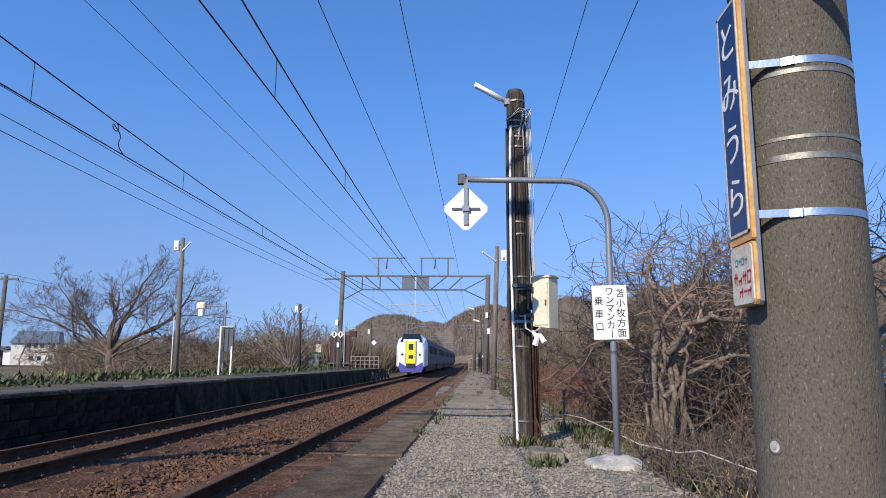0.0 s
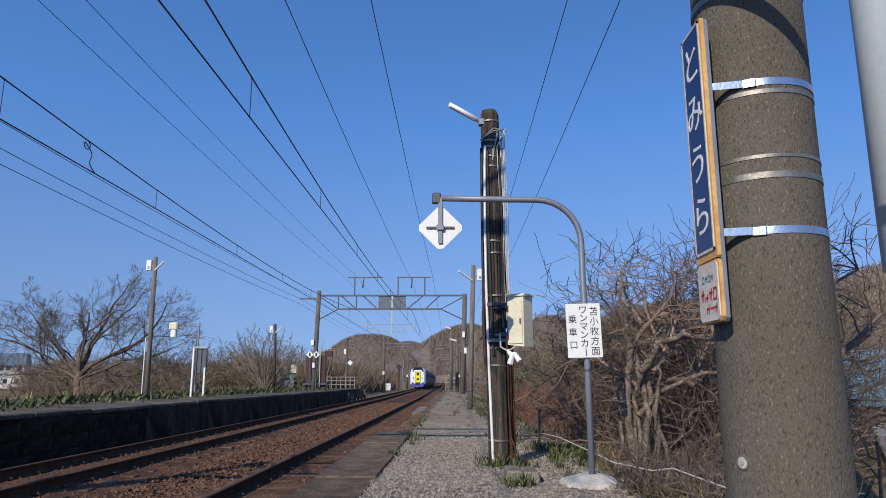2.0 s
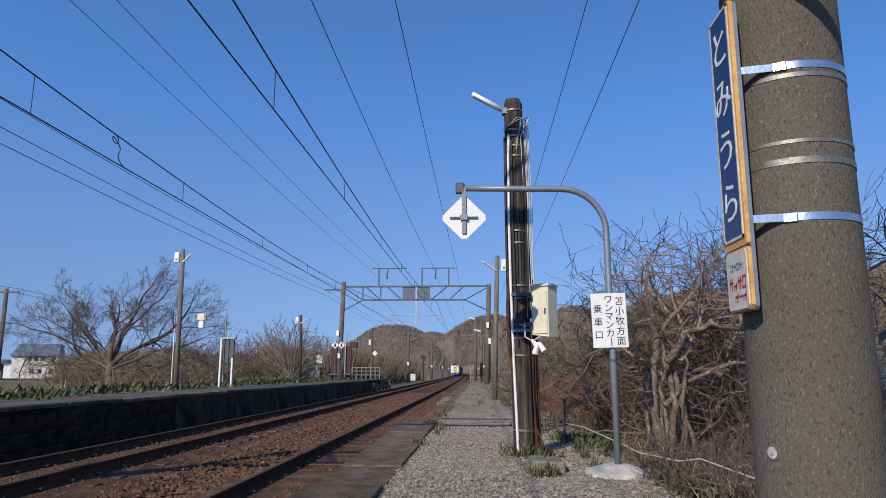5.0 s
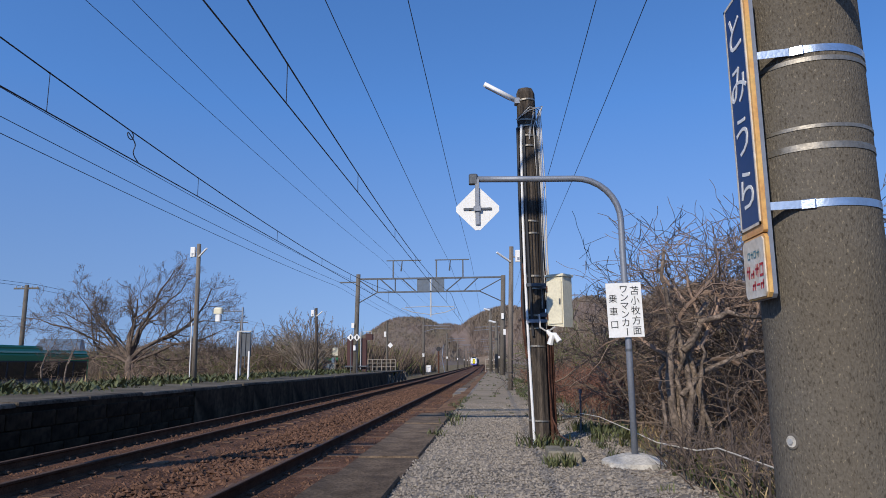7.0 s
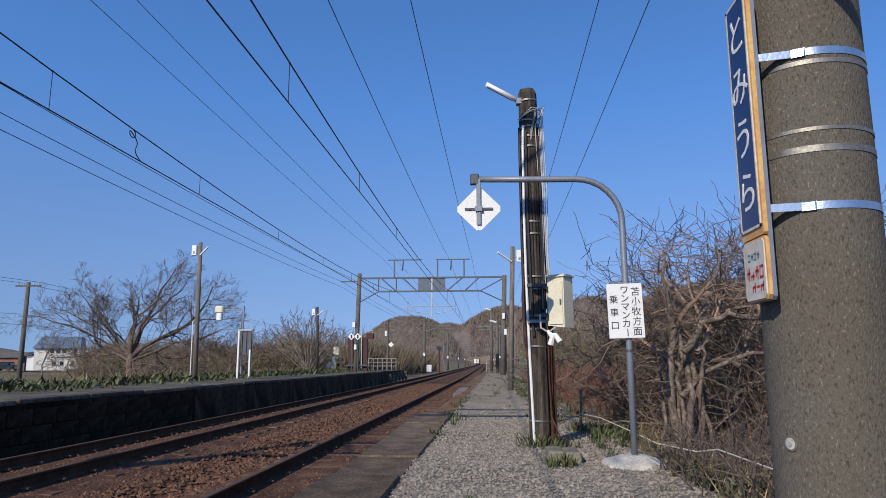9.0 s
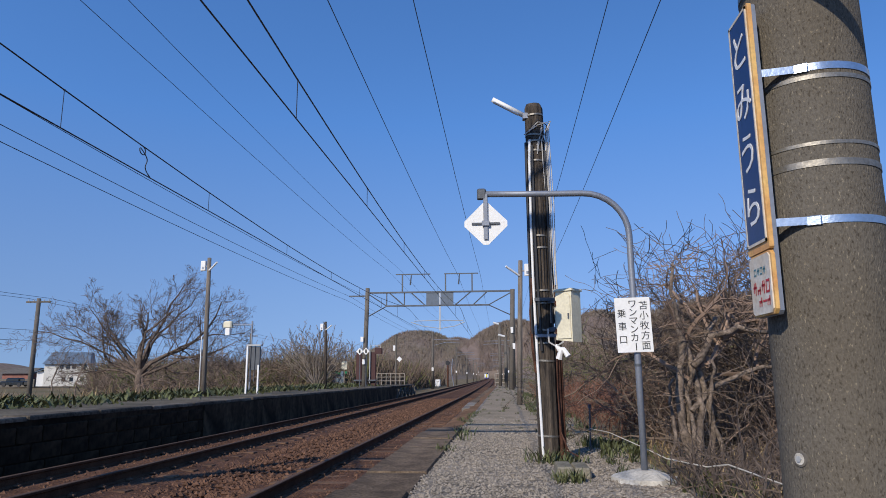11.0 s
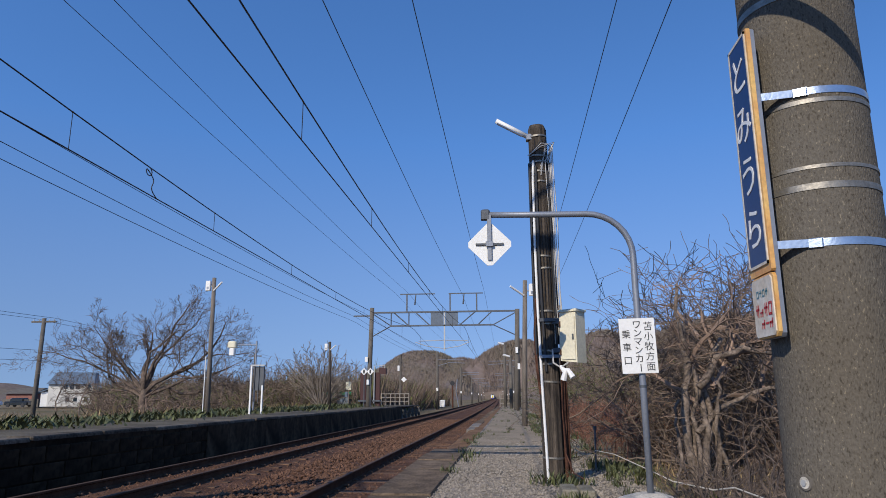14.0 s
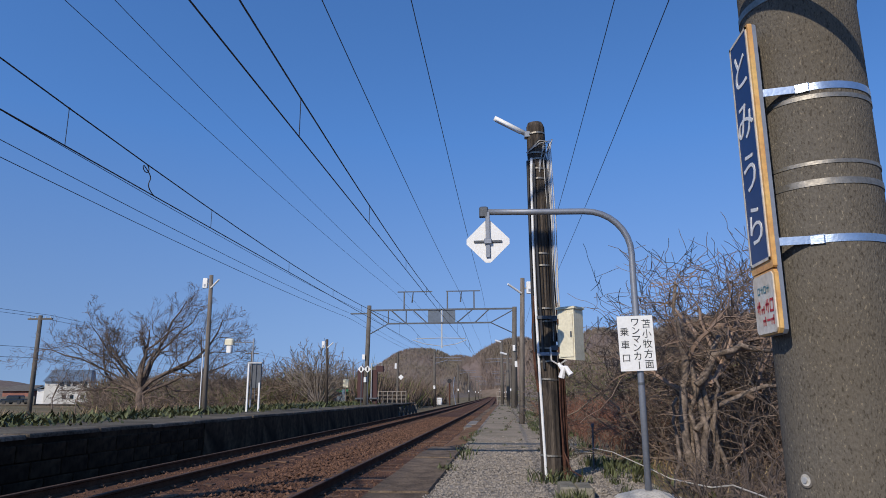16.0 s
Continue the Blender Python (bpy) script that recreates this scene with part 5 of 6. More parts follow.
def build_plants():
    rng = random.Random(23)
    bough_tree("spreading_tree", (-14.9, 27, -.15), "wide wind-bent bare tree behind the platform", M_BARK, 12, 1.25, .17, (
        (148, 122, 3.3, .085, -.1, .95), (155, 182, 4.0, .06, .15, 1.0), (142, 168, 4.0, .055, .3, 1.1), (160, 150, 3.8, .05, -.35, 1.0), (112, 85, 2.6, .11, 0, 1.2), (128, 104, 2.9, .06, -.25, 1.2), (60, 36, 4.5, .10, .15, 1.05),
        (76, 42, 4.2, .08, -.2, 1.2), (36, 12, 4.4, .075, -.1, .9), (24, 2, 3.7, .05, .3, .75), (48, 8, 4.6, .06, .3, 1.1), (86, 46, 4.0, .07, .3, 1.2), (98, 130, 2.8, .055, .35, 1.2), (66, 20, 4.0, .06, -.4, 1.2), (30, -4, 3.6, .045, -.35, .9), (44, 28, 4.6, .07, .05, 1.1), (146, 164, 4.7, .055, -.15, 1.1), (132, 150, 4.2, .055, .1, 1.15)), 3, 8, 1.25, .46, .0045)
    fan = [(52 + 1.8 * k, 34 + 2.6 * k + (k * 7) % 5, 3.9 + .1 * ((k * 5) % 4) - .0017 * (k - 22) ** 2, .028, .55 * math.sin(2.4 * k), .12 * (k % 4)) for k in range(44)]
    bough_tree("rounded_tree", (-12.75, 46, -.3), "rounded bare tree fanning out in pale greyish twigs", M_TWIGGREY, 5, .5, .14, fan, 3, 5, .7, .30, .011, .3)
    for k, (x, y, s) in enumerate(((-27, 62, 1), (-20, 70, 1), (-35, 75, 1.1), (-14, 75, .9), (-11, 88, .9), (-24, 90, 1.1), (-17, 110, 1.2), (-45, 82, 1.1), (-12, 135, 1.2), (-22, 140, 1.3))):
        bare_tree("scrub_tree", (x, y, -1.0), 40 + k, 8, .5, .1 * s, 1.35 * s, 3, "low bare scrub tree with brown twigs beyond the platform", .5, .2, (0, 0, .1), (2, 4), M_TWIG if k % 2 else M_TWIGPALE, .014)
    thicket("scrub", (-26, -11.5, 48, 62), 420, 3.0, M_TWIG, 31, "brown leafless scrub beyond the platform", 2, .024, .4, .011, clear=.6)
    for nm, mat, seed, count, label in (("far_scrub", M_TWIG, 33, 15000, "dense brown leafless scrub further down the line"), ("far_scrub_green", M_BUD, 32, 3000, "far scrub with a haze of green buds")):
        r5 = random.Random(seed)
        sp = Mesh()
        for _ in range(count):                                 # slim upright sprays, four to a bush
            y = 56 + 70 * r5.random()
            x = -10.8 - r5.random() * (.62 * y - 10.8)
            if -.262 < x / y < -.226:
                continue
            sz = r5.uniform(1.6, 4.6)
            z = ground_height(x, y) - .1
            for k in range(4):
                a, lean = r5.random() * 6.28, r5.gauss(0, .25) * sz
                ca, sa, wd = math.cos(a), math.sin(a), sz * r5.uniform(.012, .026)
                ox, oy = r5.gauss(0, .3), r5.gauss(0, .3)
                sp.add([(x + ox - sa * wd, y + oy + ca * wd, z), (x + ox + sa * wd, y + oy - ca * wd, z), (x + ox + lean, y + oy, z + sz * r5.uniform(.6, 1.0))], [(0, 1, 2)])
        solo(nm, sp, mat, label, "bush", kind="stuff")
    thicket("back_scrub", (-42, -13, 46, 72), 1500, 5.0, M_TWIG, 38, "dense brown leafless scrub behind the platform", 2, .034, .35, .015, (2, 3), clear=.625)
    thicket("back_scrub_green", (-40, -13, 46, 70), 360, 4.4, M_BUD, 39, "scrub behind the platform with a haze of green buds", 2, .03, .4, .014, (2, 3), clear=.625)
    thicket("line_scrub", (-22, -10.8, 58, 110), 520, 5.0, M_TWIG, 36, "brown leafless scrub crowding the line beyond the platform", 2, .04, .3, .017, (2, 2))
    thicket("line_scrub_green", (-24, -11, 56, 110), 260, 4.2, M_BUD, 37, "line-side scrub with a haze of green buds", 2, .035, .35, .017, (2, 2))
    thicket("greening_scrub", (-26, -11.3, 48, 66), 260, 2.3, M_BUD, 34, "scrub beyond the platform with a haze of green buds", 2, .02, .45, .011)
    thicket("brush", (-24, -12, 22, 34), 150, 1.3, M_TWIGPALE, 35, "pale dry brush behind the platform", 2, .012, .4, .005, clear=.66)
    for x, y, h, s in ((-20.3, 26, 3.2, 1), (-18.2, 26.5, 2.4, 2), (-16.6, 25.5, 2.0, 3)):
        m = Mesh()
        grow(m, Vector((0, 0, 0)), Vector((.02, 0, 1)), h, .035, 2, random.Random(60 + s), .25, .6, .35, (2, 3), (0, 0, 0), None, .006)
        ob = solo("sapling", m, M_BARKPALE, "thin pale leafless sapling", "sapling", "saplings")
        ob.matrix_basis = pose(x, y, ground_height(x, y))
    # green plants along the back of the far platform
    spots = [(-10.1 + rng.gauss(0, .55), rng.uniform(8, 46), FARP - .05, rng.uniform(.4, 1.35)) for _ in range(620)]
    leaves("broad_leaf_plants", spots, M_GRASS, "low green broad-leaved plants along the platform's back", h=(.07, .27), w=.034, n=13, seed=8, lean=1.0, spread=.24)
    spots = [(rng.uniform(-24, -11), rng.uniform(12, 60), 0, rng.uniform(.7, 1.4)) for _ in range(800)]
    leaves("dry_grass", [(x, y, ground_height(x, y), s) for x, y, z, s in spots], M_DRYGRASS, "tufts of dry tan grass", h=(.12, .36), w=.007, n=12, seed=9, lean=.5, spread=.25)
    # great tangle beside the platform
    r2 = random.Random(77)
    tb = thing("tangled_bush", (0, 0, 0), "tall tangle of bare grey-brown vines and branches", "bush")
    for c in range(6):
        for k in range(5):
            m = Mesh()
            b = Vector((r2.uniform(2.2, 3.5), r2.uniform(6.7, 8.4), -.1))
            d = Vector((r2.gauss(0, .22), r2.gauss(0, .2), 1)).normalized()
            grow(m, b, d, r2.uniform(1.15, 1.5), r2.uniform(.018, .034), 4, r2, .85, .02, .70, (2, 3), (0, 0, 0), None, .0032)
            part("vine", m, M_TWIG, tb)
    for k in range(66):
        m = Mesh()
        b = Vector((r2.uniform(2.0, 3.7), r2.uniform(6.5, 8.4), -.1))
        a = r2.random() * 6.28
        out = Vector((math.cos(a), .6 * math.sin(a), r2.uniform(-.9, .25))).normalized()
        bough(m, b, Vector((r2.gauss(0, .3), r2.gauss(0, .25), 1)).normalized(), out, r2.uniform(1.7, 2.9), r2.uniform(.012, .022), 3, r2, 5, .95, .42, .0026, 1.5)
        part("vine", m, M_BARK if k % 3 else M_TWIG, tb)
    t = thing("gnarled_tree", (1.50, 5.75, -.1), "gnarled pale-barked tree wrapped in bare vines", "tree")
    for k, (x0, x1, z1, r, turn) in enumerate(((0, -.05, 1.42, .040, 0), (.10, .05, 1.2, .036, 2.1), (-.08, .10, 1.0, .026, 4.2), (.15, -.10, .9, .022, 1.2), (-.2, -.08, .8, .018, 3.0), (.26, .2, .95, .022, 5.0))):
        pts = []
        for i in range(15):
            u = i / 14
            pts.append((x0 + (x1 - x0) * u + .035 * math.cos(turn + 7 * u) + r2.gauss(0, .008), .05 + .035 * math.sin(turn + 7 * u) + r2.gauss(0, .008), -.1 + (z1 + .1) * u))
        part("trunk", Mesh().tube(pts, [r * .72 * (1.35 - .55 * i / 14) * r2.uniform(.86, 1.16) for i in range(15)], 9), M_BARKPALE, t, smooth=True)
    for pts, r in (([(.05, 0, .9), (.2, -.05, 1.12), (.42, -.05, 1.2), (.7, 0, 1.17)], .045), ([(.03, 0, .55), (.25, .1, .75), (.5, .1, .86), (.9, .1, .9)], .04), ([(0, 0, 1.2), (-.1, 0, 1.5), (-.05, 0, 1.75)], .03), ([(.16, .1, -.1), (.2, .1, .4), (.12, .1, .9), (.3, .1, 1.3)], .05)):
        fine = []
        for p0, p1 in zip(pts, pts[1:]):
            for u in (0, .34, .67):
                fine.append(tuple(a + (b - a) * u + r2.gauss(0, .011) for a, b in zip(p0, p1)))
        fine.append(pts[-1])
        part("limb", Mesh().tube(fine, [r * .66 * (1 - .5 * i / len(fine)) * r2.uniform(.85, 1.15) for i in range(len(fine))], 8), M_BARKPALE, t, smooth=True)
    cm = Mesh()
    for k in range(16):
        a = r2.random() * 6.28
        grow(cm, Vector((r2.uniform(0, .7), r2.uniform(0, .25), r2.uniform(.7, 1.4))), Vector((math.cos(a) * .7 + .35, math.sin(a) * .6 + .4, r2.uniform(.2, .8))).normalized(), r2.uniform(.38, .6), .02, 3, r2, .8, .02, .72, (2, 3), (0, 0, 0), None, .003)
    part("crown", cm, M_TWIGPALE, t, "bare twisting twigs")
    thicket("thin_stems", (1.12, 1.9, 2.7, 5.2), 150, .75, M_BARK, 57, "thin brown stems at the platform's edge", 1, .006, .2, .003, yard=.56)
    thicket("low_bramble", (1.4, 2.6, 4.3, 6.2), 150, .55, M_BARK, 58, "low leafless brambles beside the platform", 2, .007, .45, .0025, yard=.56)
    thicket("bramble", (1.75, 4.6, 6.3, 9.5), 400, 1.25, M_TWIGPALE, 51, "dense pale brown leafless brambles", 2, .009, .5, .0025, yard=.56)
    thicket("bramble_dark", (1.6, 5.2, 6.6, 10.5), 380, 1.9, M_TWIG, 52, "dense dark brown leafless brambles", 2, .011, .5, .003, yard=.56)
    thicket("red_stalks", (1.15, 4.5, 8.5, 28), 1900, 1.15, M_TWIGRED, 53, "reddish dry stalks crowding the platform's edge", 1, .008, .22, .004, yard=.56)
    thicket("brown_scrub", (2.2, 16, 12, 50), 420, 3.0, M_TWIG, 54, "brown leafless scrub on the slope", 2, .02, .45, .007)
    thicket("budding_scrub", (2.5, 14, 20, 60), 200, 3.3, M_BUD, 55, "scrub with a haze of green buds", 2, .02, .45, .012)
    thicket("side_bramble", (2.0, 6, 2.2, 5.5), 34, 1.4, M_BARK, 56, "leafless thorny scrub beside the concrete pole", 2, .012, .5, .003)
    for k, (x, y, s) in enumerate(((6, 30, 1), (10, 42, 1.3), (4.5, 55, 1), (8, 70, 1.3), (16, 50, 1.5), (5, 85, 1.2), (20, 36, 1.4), (12, 24, 1.0), (26, 30, 1.2), (6.2, 7.6, .45))):
        bare_tree("slope_tree", (x, y, 0), 70 + k, 8, .8, .09 * s, 1.3 * s, 3, "bare brown tree on the slope beside the line", .5, .2, (0, 0, .15), (2, 4), M_TWIG, .009)
    # tufts at the posts and through the gravel
    spots = [(.42 + rng.gauss(0, .10), 6.1 + rng.gauss(0, .12), 0, rng.uniform(.7, 1.1)) for _ in range(9)]
    spots += [(-.58 + rng.gauss(0, .06), rng.uniform(6.5, 15), -.01, rng.uniform(.3, .75)) for _ in range(26)]
    spots += [(rng.uniform(.34, .62), 5.05 + rng.gauss(0, .05), 0, rng.uniform(.4, .8)) for _ in range(9)]
    spots += [(1.12 + rng.gauss(0, .14), 7.0 + rng.gauss(0, .5), 0, rng.uniform(.5, 1.1)) for _ in range(30)]
    spots += [(rng.uniform(.85, 1.3), rng.uniform(4.6, 6.2), 0, rng.uniform(.3, .65)) for _ in range(12)]
    spots += [(1.25 + rng.gauss(0, .1), 3.9 + rng.gauss(0, .4), 0, rng.uniform(.4, .7)) for _ in range(8)]
    spots += [(-.05 + rng.gauss(0, .06), 3.3, 0, .6), (-.5, 8.2, 0, .8), (-.48, 8.8, 0, .9), (-.55, 9.3, 0, .8), (-.1, 3.7, 0, .4)]
    spots += [(rng.uniform(.55, 1.25), rng.uniform(7.5, 30), 0, rng.uniform(.5, 1.1)) for _ in range(150)]
    spots += [(rng.uniform(-.6, .6), rng.uniform(9, 50), 0, rng.uniform(.25, .6)) for _ in range(90)]
    leaves("weeds", spots, M_GRASS, "green weeds sprouting from the gravel", h=(.05, .15), w=.010, n=15, seed=14, lean=.7, spread=.06)
    spots = [(rng.uniform(1.3, 2.4), rng.uniform(3.2, 9), 0, rng.uniform(.5, 1.0)) for _ in range(110)]
    leaves("dead_grass", [(x, y, ground_height(x, y), s) for x, y, z, s in spots], M_DRYGRASS, "dry straw-coloured grass under the brambles", h=(.08, .3), w=.004, n=9, seed=15, lean=.8, spread=.1)
    ivy = [(rng.uniform(1.2, 1.75), rng.uniform(3.0, 5.0), 0, rng.uniform(.6, 1.1)) for _ in range(46)]
    leaves("ground_ivy", [(x, y, ground_height(x, y), s) for x, y, z, s in ivy], M_GRASS, "broad green leaves sprouting under the brambles", h=(.05, .2), w=.016, n=9, seed=16, lean=.8, spread=.07)
    yard = Mesh()
    o = [(1.62, 2.4), (9.5, 2.4), (11, 12.4), (7.3, 12.4)]
    yard.add([(x, y, -.3) for x, y in o] + [(x, y, .03) for x, y in o], [(3, 2, 1, 0), (4, 5, 6, 7)] + [(i, (i + 1) % 4, (i + 1) % 4 + 4, i + 4) for i in range(4)])
    solo("yard", yard, M_YARD, "pale concrete yard behind the brambles", "paving", kind="structure")
    sh = thing("leaning_shrub", (2.18, 4.2, -.08), "leaning bare shrub with one thick dark branch", "bush")
    r3 = random.Random(5)
    for pts, r in (([(0, 0, -.05), (0, 0, .5), (.06, 0, .85), (.18, 0, .97), (.32, .02, 1.07), (.47, .03, 1.21), (.8, .05, 1.36)], .03), ([(.05, 0, .5), (-.02, .05, .9), (.12, .1, 1.35), (.4, .1, 1.5)], .012)):
        lm = Mesh().tube(pts, [r * (1 - .1 * i) for i in range(len(pts))], 7)
        for p0 in pts[2:]:
            for _ in range(3):
                grow(lm, Vector(p0), Vector((r3.gauss(0, .6), r3.gauss(0, .5), .6)).normalized(), .3, .007, 2, r3, .8, 0, .7, (2, 3), (0, 0, 0), None, .0025)
        part("limb", lm, M_BARK, sh)
    # rope
    r = Mesh()
    a = [(.54, 6.4, .37), (.60, 6.5, .27), (.69, 6.6, .205), (.78, 6.9, .185), (.88, 7.18, .20), (.95, 6.4, .225), (1.04, 5.3, .20), (1.09, 4.8, .18), (1.21, 4.3, .19), (1.24, 4.0, .24), (1.26, 3.3, .24), (1.35, 2.7, .22)]
    r.tube(a, .0042, 5)
    solo("rope", r, M_ROPE, "pale rope strung along the platform's edge", "rope")
    st = Mesh().tube([(.875, 7.2, -.2), (.885, 7.2, .41)], .009, 6).tube([(.885, 7.2, .40), (.885, 7.2, .44)], .018, 8)
    solo("iron_stake", st, M_DARKSTEEL, "thin dark iron stake holding a rope", "stake")
    b = thing("blue_shed", (13.5, 15, -.4), "low building with a faded blue sheet roof", "shed")
    part("wall", Mesh().box(-7, 7, -3, 3, 0, .75), M_GREYWOOD, b)
    part("roof", Mesh().add([(-7.4, -3.4, .72), (7.4, -3.4, .72), (7.4, 0, 1.8), (-7.4, 0, 1.8), (7.4, 3.4, .72), (-7.4, 3.4, .72)], [(0, 1, 2, 3), (3, 2, 4, 5), (0, 3, 5), (1, 4, 2), (0, 5, 4, 1)]), M_CYAN, b)
    for k in range(15):
        part("roof_rib", Mesh().add([(-7.3 + k * 1.04, -3.4, .73), (-7.24 + k * 1.04, -3.4, .73), (-7.24 + k * 1.04, 0, 1.81), (-7.3 + k * 1.04, 0, 1.81), (-7.3 + k * 1.04, -3.4, .78), (-7.24 + k * 1.04, -3.4, .78), (-7.24 + k * 1.04, 0, 1.86), (-7.3 + k * 1.04, 0, 1.86)], [(3, 2, 1, 0), (4, 5, 6, 7), (0, 1, 5, 4), (1, 2, 6, 5), (2, 3, 7, 6), (3, 0, 4, 7)]), M_CYAN, b)


# ---- moving things ----
def build_train():
    """A five-car railcar set; its tail faces back along the line."""
    t = thing("train", (TRACK_FAR, 62, RAIL), "white diesel express train with a yellow gangway and purple skirt", "train")
    W = 1.36
    for c in range(5):
        y0 = (1.6 if c == 0 else 0) + c * 20.6
        y1 = (c + 1) * 20.6 - .35
        pr = [(-W, .9), (-W, 2.6), (-1.2, 3.15), (-.75, 3.45), (.75, 3.45), (1.2, 3.15), (W, 2.6), (W, .9)]
        b = part("car_body", Mesh().sweep(pr, [(0, y0, 0), (0, y1, 0)]), M_TRAINSIDE, t, "grey-white car side")
        part("window_band", Mesh().box(W - .02, W + .01, y0 + 2.2, y1 - 2, 1.9, 2.6), M_BROWNGLASS, b)
        part("underframe", Mesh().box(-1.15, 1.15, y0 + .4, y1 - .4, .3, .9), M_BLACK, b)
        for yy in (y0 + 3, y1 - 3):
            for s in (-1, 1):
                for e in (-1, 1):
                    part("wheel", Mesh().tube([(s * .48, yy + e * 1.05, .43), (s * .6, yy + e * 1.05, .43)], .43, 16), M_RAIL, b)
    # rounded white tail
    n = Mesh()
    rows = [(.0, .62, 1.02, 2.85), (.1, .72, 1.14, 2.98), (.45, .78, 1.28, 3.15), (1.0, .82, 1.35, 3.35), (1.62, .85, W, 3.45)]
    vs = []
    for y, zb, w, zt in rows:
        vs += [(-w, y, zb), (-w, y, zt - .85), (-w * .88, y, zt - .32), (-w * .55, y, zt), (w * .55, y, zt), (w * .88, y, zt - .32), (w, y, zt - .85), (w, y, zb)]
    fs = [tuple(range(8))] + [(j * 8 + k, (j + 1) * 8 + k, (j + 1) * 8 + (k + 1) % 8, j * 8 + (k + 1) % 8) for j in range(4) for k in range(8)]
    part("cab_end", n.add(vs, fs), M_TRAINWHITE, t, "rounded white cab end")
    part("skirt", Mesh().sweep([(-.9, .25), (-1.12, .78), (1.12, .78), (.9, .25)], [(0, -.02, 0), (0, 1.8, 0)]), M_PURPLE, t, "purple lower skirt")
    for e in (-1, 1):
        part("skirt_wing", Mesh().add([(e * 1.03, -.025, .76), (e * .42, -.025, .76), (e * 1.03, -.025, 1.12)], [(0, 1, 2) if e < 0 else (0, 2, 1)]), M_PURPLE, t)
    g = part("gangway_panel", Mesh().box(-.43, .43, -.06, .1, .98, 2.9, .04), M_YELLOW, t, "bright yellow gangway door")
    for z0, z1 in ((2.15, 2.65), (1.4, 1.7)):
        part("door_window", Mesh().box(-.2, .2, -.07, -.055, z0, z1), M_GLASS, g)
    for x in (-.46, .43):
        part("edge_trim", Mesh().box(x, x + .03, -.062, .08, .98, 2.9), M_BLACK, g)
    part("coupler_cover", Mesh().box(-.4, .4, -.08, .1, .62, 1.0, .03), M_BLACK, t)
    part("windscreen", Mesh().add([(-.95, .02, 2.82), (.95, .02, 2.82), (.72, .75, 3.52), (-.72, .75, 3.52), (-.9, .9, 2.9), (.9, .9, 2.9)], [(0, 1, 2, 3), (0, 3, 4), (1, 5, 2), (3, 2, 5, 4)]), M_GLASS, t, "black wraparound cab window")
    for x in (-.75, .75):
        part("tail_lamp", Mesh().tube([(x, -.03, 1.75), (x, .02, 1.75)], .1, 10), M_BLACK, t)
    return t


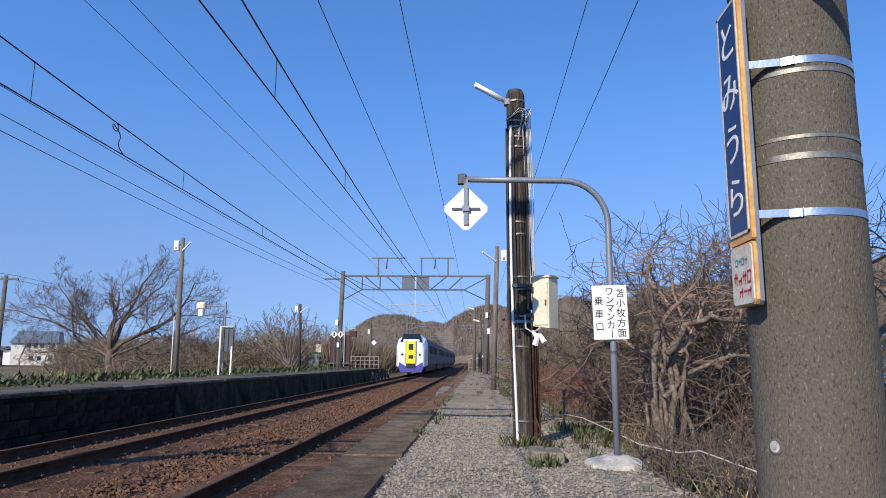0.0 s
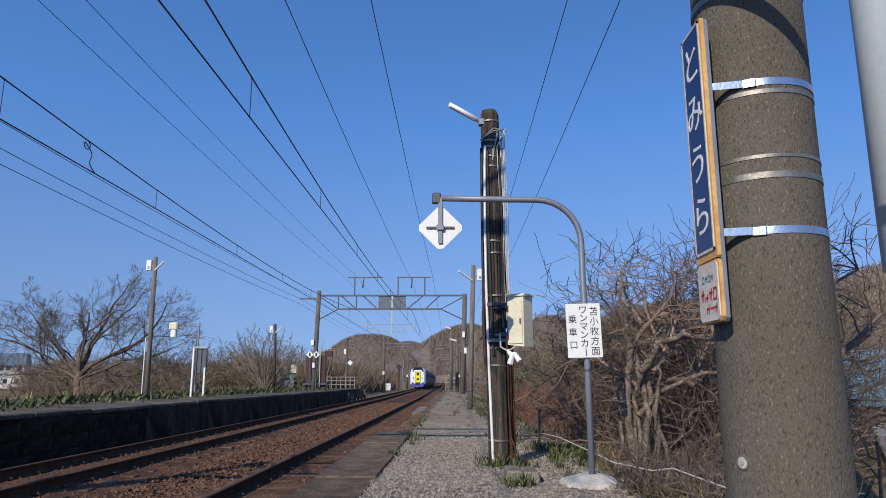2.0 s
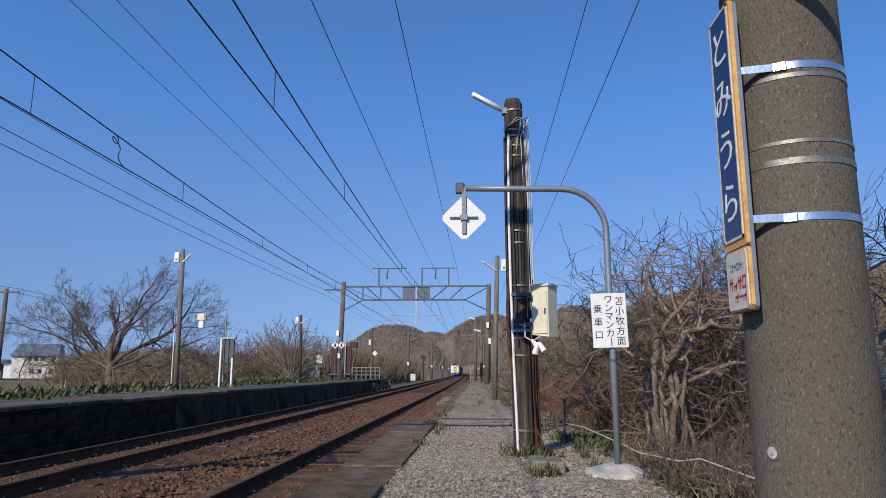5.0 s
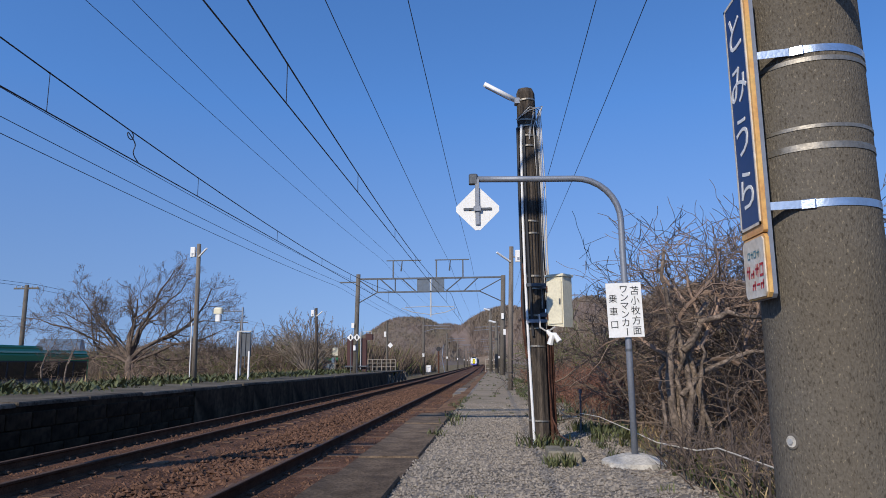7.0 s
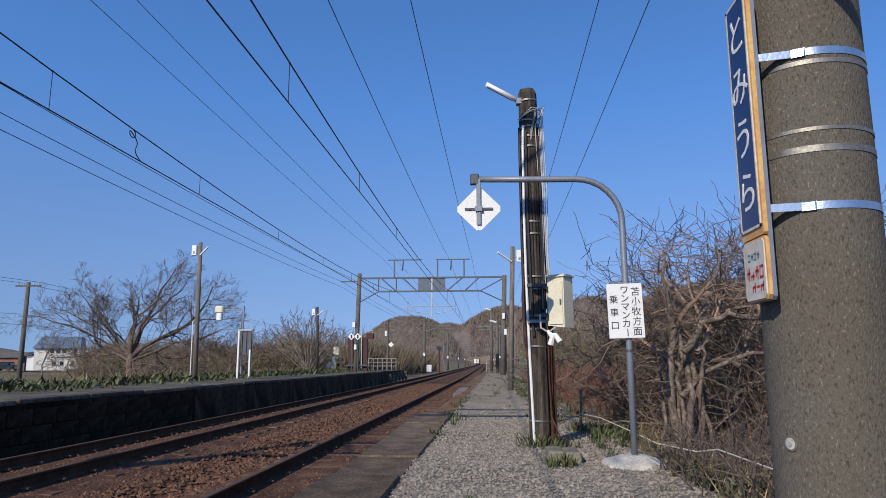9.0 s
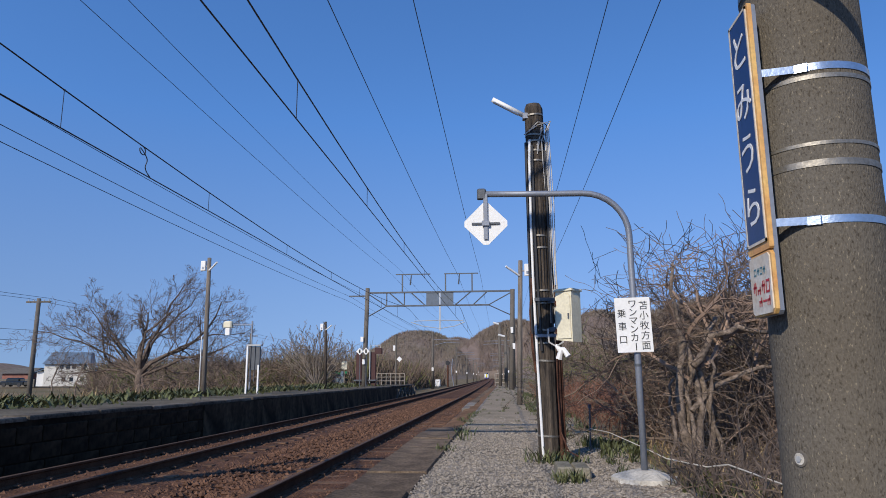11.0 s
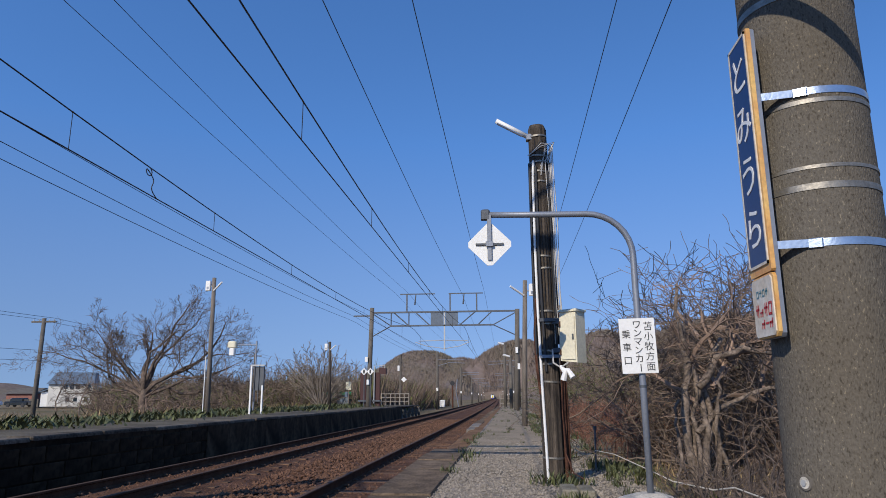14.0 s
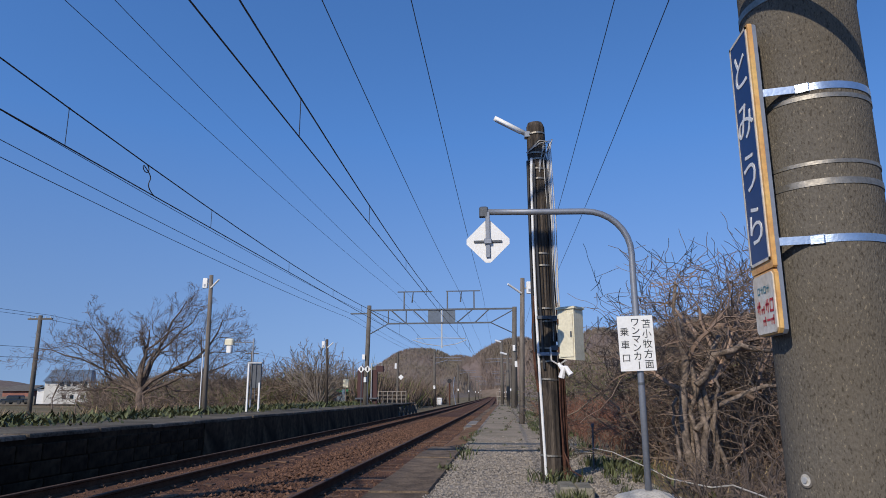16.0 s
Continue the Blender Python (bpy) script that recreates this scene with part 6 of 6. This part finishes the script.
def build_bus():
    t = thing("bus", (-28.2, 130, -1.32), "green and pale mint city bus", "bus")
    L, W = 11.4, 1.23
    y0, y1 = -L / 2, L / 2
    b = part("body", Mesh().box(-W, W, y0, y1, .35, 2.75, .12), M_GREEN, t)
    part("roof", Mesh().box(-W + .06, W - .06, y0 + .1, y1 - .1, 2.75, 2.98, .12), M_GREEN, t, "green roof")
    part("roof_unit", Mesh().box(-.85, .85, y0 + 1.2, y0 + 7.2, 2.98, 3.2, .1), M_GREEN, t, "green roof unit")
    part("windscreen", Mesh().box(-W + .08, W - .08, y0 - .02, y0 + .02, 1.05, 2.2), M_PALEGLASS, t, "large hazy windscreen")
    part("destination_display", Mesh().box(-W + .15, W - .45, y0 - .025, y0 + .02, 2.27, 2.62), M_GLASS, t)
    part("route_plate", Mesh().box(W - .42, W - .12, y0 - .03, y0 + .02, 2.2, 2.6), M_BLUE, t, "small blue plate")
    part("lower_front", Mesh().box(-W + .04, W - .04, y0 - .015, y0 + .02, .4, 1.0), M_WHITE, t)
    part("lower_side", Mesh().box(W - .01, W + .012, y0 + .1, y1 - .1, .4, 1.2), M_DARKSTEEL, t)
    part("window_band", Mesh().box(W - .01, W + .010, y0 + .35, y1 - .3, 1.2, 2.32), M_BLACK, t, "black window surround")
    for i in range(7):
        part("side_window", Mesh().box(W - .01, W + .018, y0 + .75 + i * 1.5, y0 + 2.1 + i * 1.5, 1.3, 2.24), M_GLASS, t)
    part("roof_stripe", Mesh().box(W - .10, W - .03, y0 + .3, y1 - .3, 2.76, 2.86, .01), M_TEAL, t, "pale mint eave line")
    part("rear_window", Mesh().box(-.9, .9, y1 - .01, y1 + .015, 1.5, 2.3), M_GLASS, t)
    for s in (-1, 1):
        part("mirror", Mesh().box(s * 1.28 - .06, s * 1.28 + .06, y0 - .25, y0 - .15, 1.5, 1.95, .02), M_WHITE, t)
        for yy in (y0 + 2.4, y1 - 2.7):
            part("wheel", Mesh().tube([(s * 1.0, yy, .48), (s * 1.25, yy, .48)], .48, 16), M_BLACK, t)
    return t


def train_y(t):
    return 58.5 + 28 * t + 0.5 * t * t


def motions():
    rows = []
    for k in range(33):
        t = k * .5
        y = train_y(t)
        dx = bend(y + 50) - bend(y)
        rows.append((t, pose(TRACK_FAR + bend(y), y, RAIL, 0, 0, -math.degrees(math.atan2(dx, 50)))))
    walk(TRAIN, rows)
    pulling_out = [(0, 121.0), (.5, 119.6), (1, 116.5), (1.5, 110.5), (2, 103.5), (2.5, 96.0)]
    walk(BUS, [(t, pose(-28.2, y, -1.32)) for t, y in pulling_out] + [(t, pose(-28.2, 46.9 - 12.5 * (t - 6.3), -1.32)) for t in (3, 4, 5, 6, 6.5, 7, 7.5, 8, 10, 12, 14, 16)])


build_ground()
build_hills()
build_tracks()
build_near_platform()
build_far_platform()
build_concrete_pole()
build_station_sign()
build_side_pipe()
build_wood_pole()
build_stop_sign()
lamp_pole((.40, 18.2, 0), 3.82, 1, .12, r=.066)
lamp_pole((-9.43, 21.0, FARP), 4.4, -1, -.07, True, r=.07)
lamp_pole((-8.95, 34.0, FARP), 3.35, -1, -.08, r=.07, wood=M_OLDWOOD)
build_gantry(41)
build_gantry(330, False)
build_far_line()
build_wires()
build_left_side()
build_plants()
TRAIN = build_train()
BUS = build_bus()
motions()
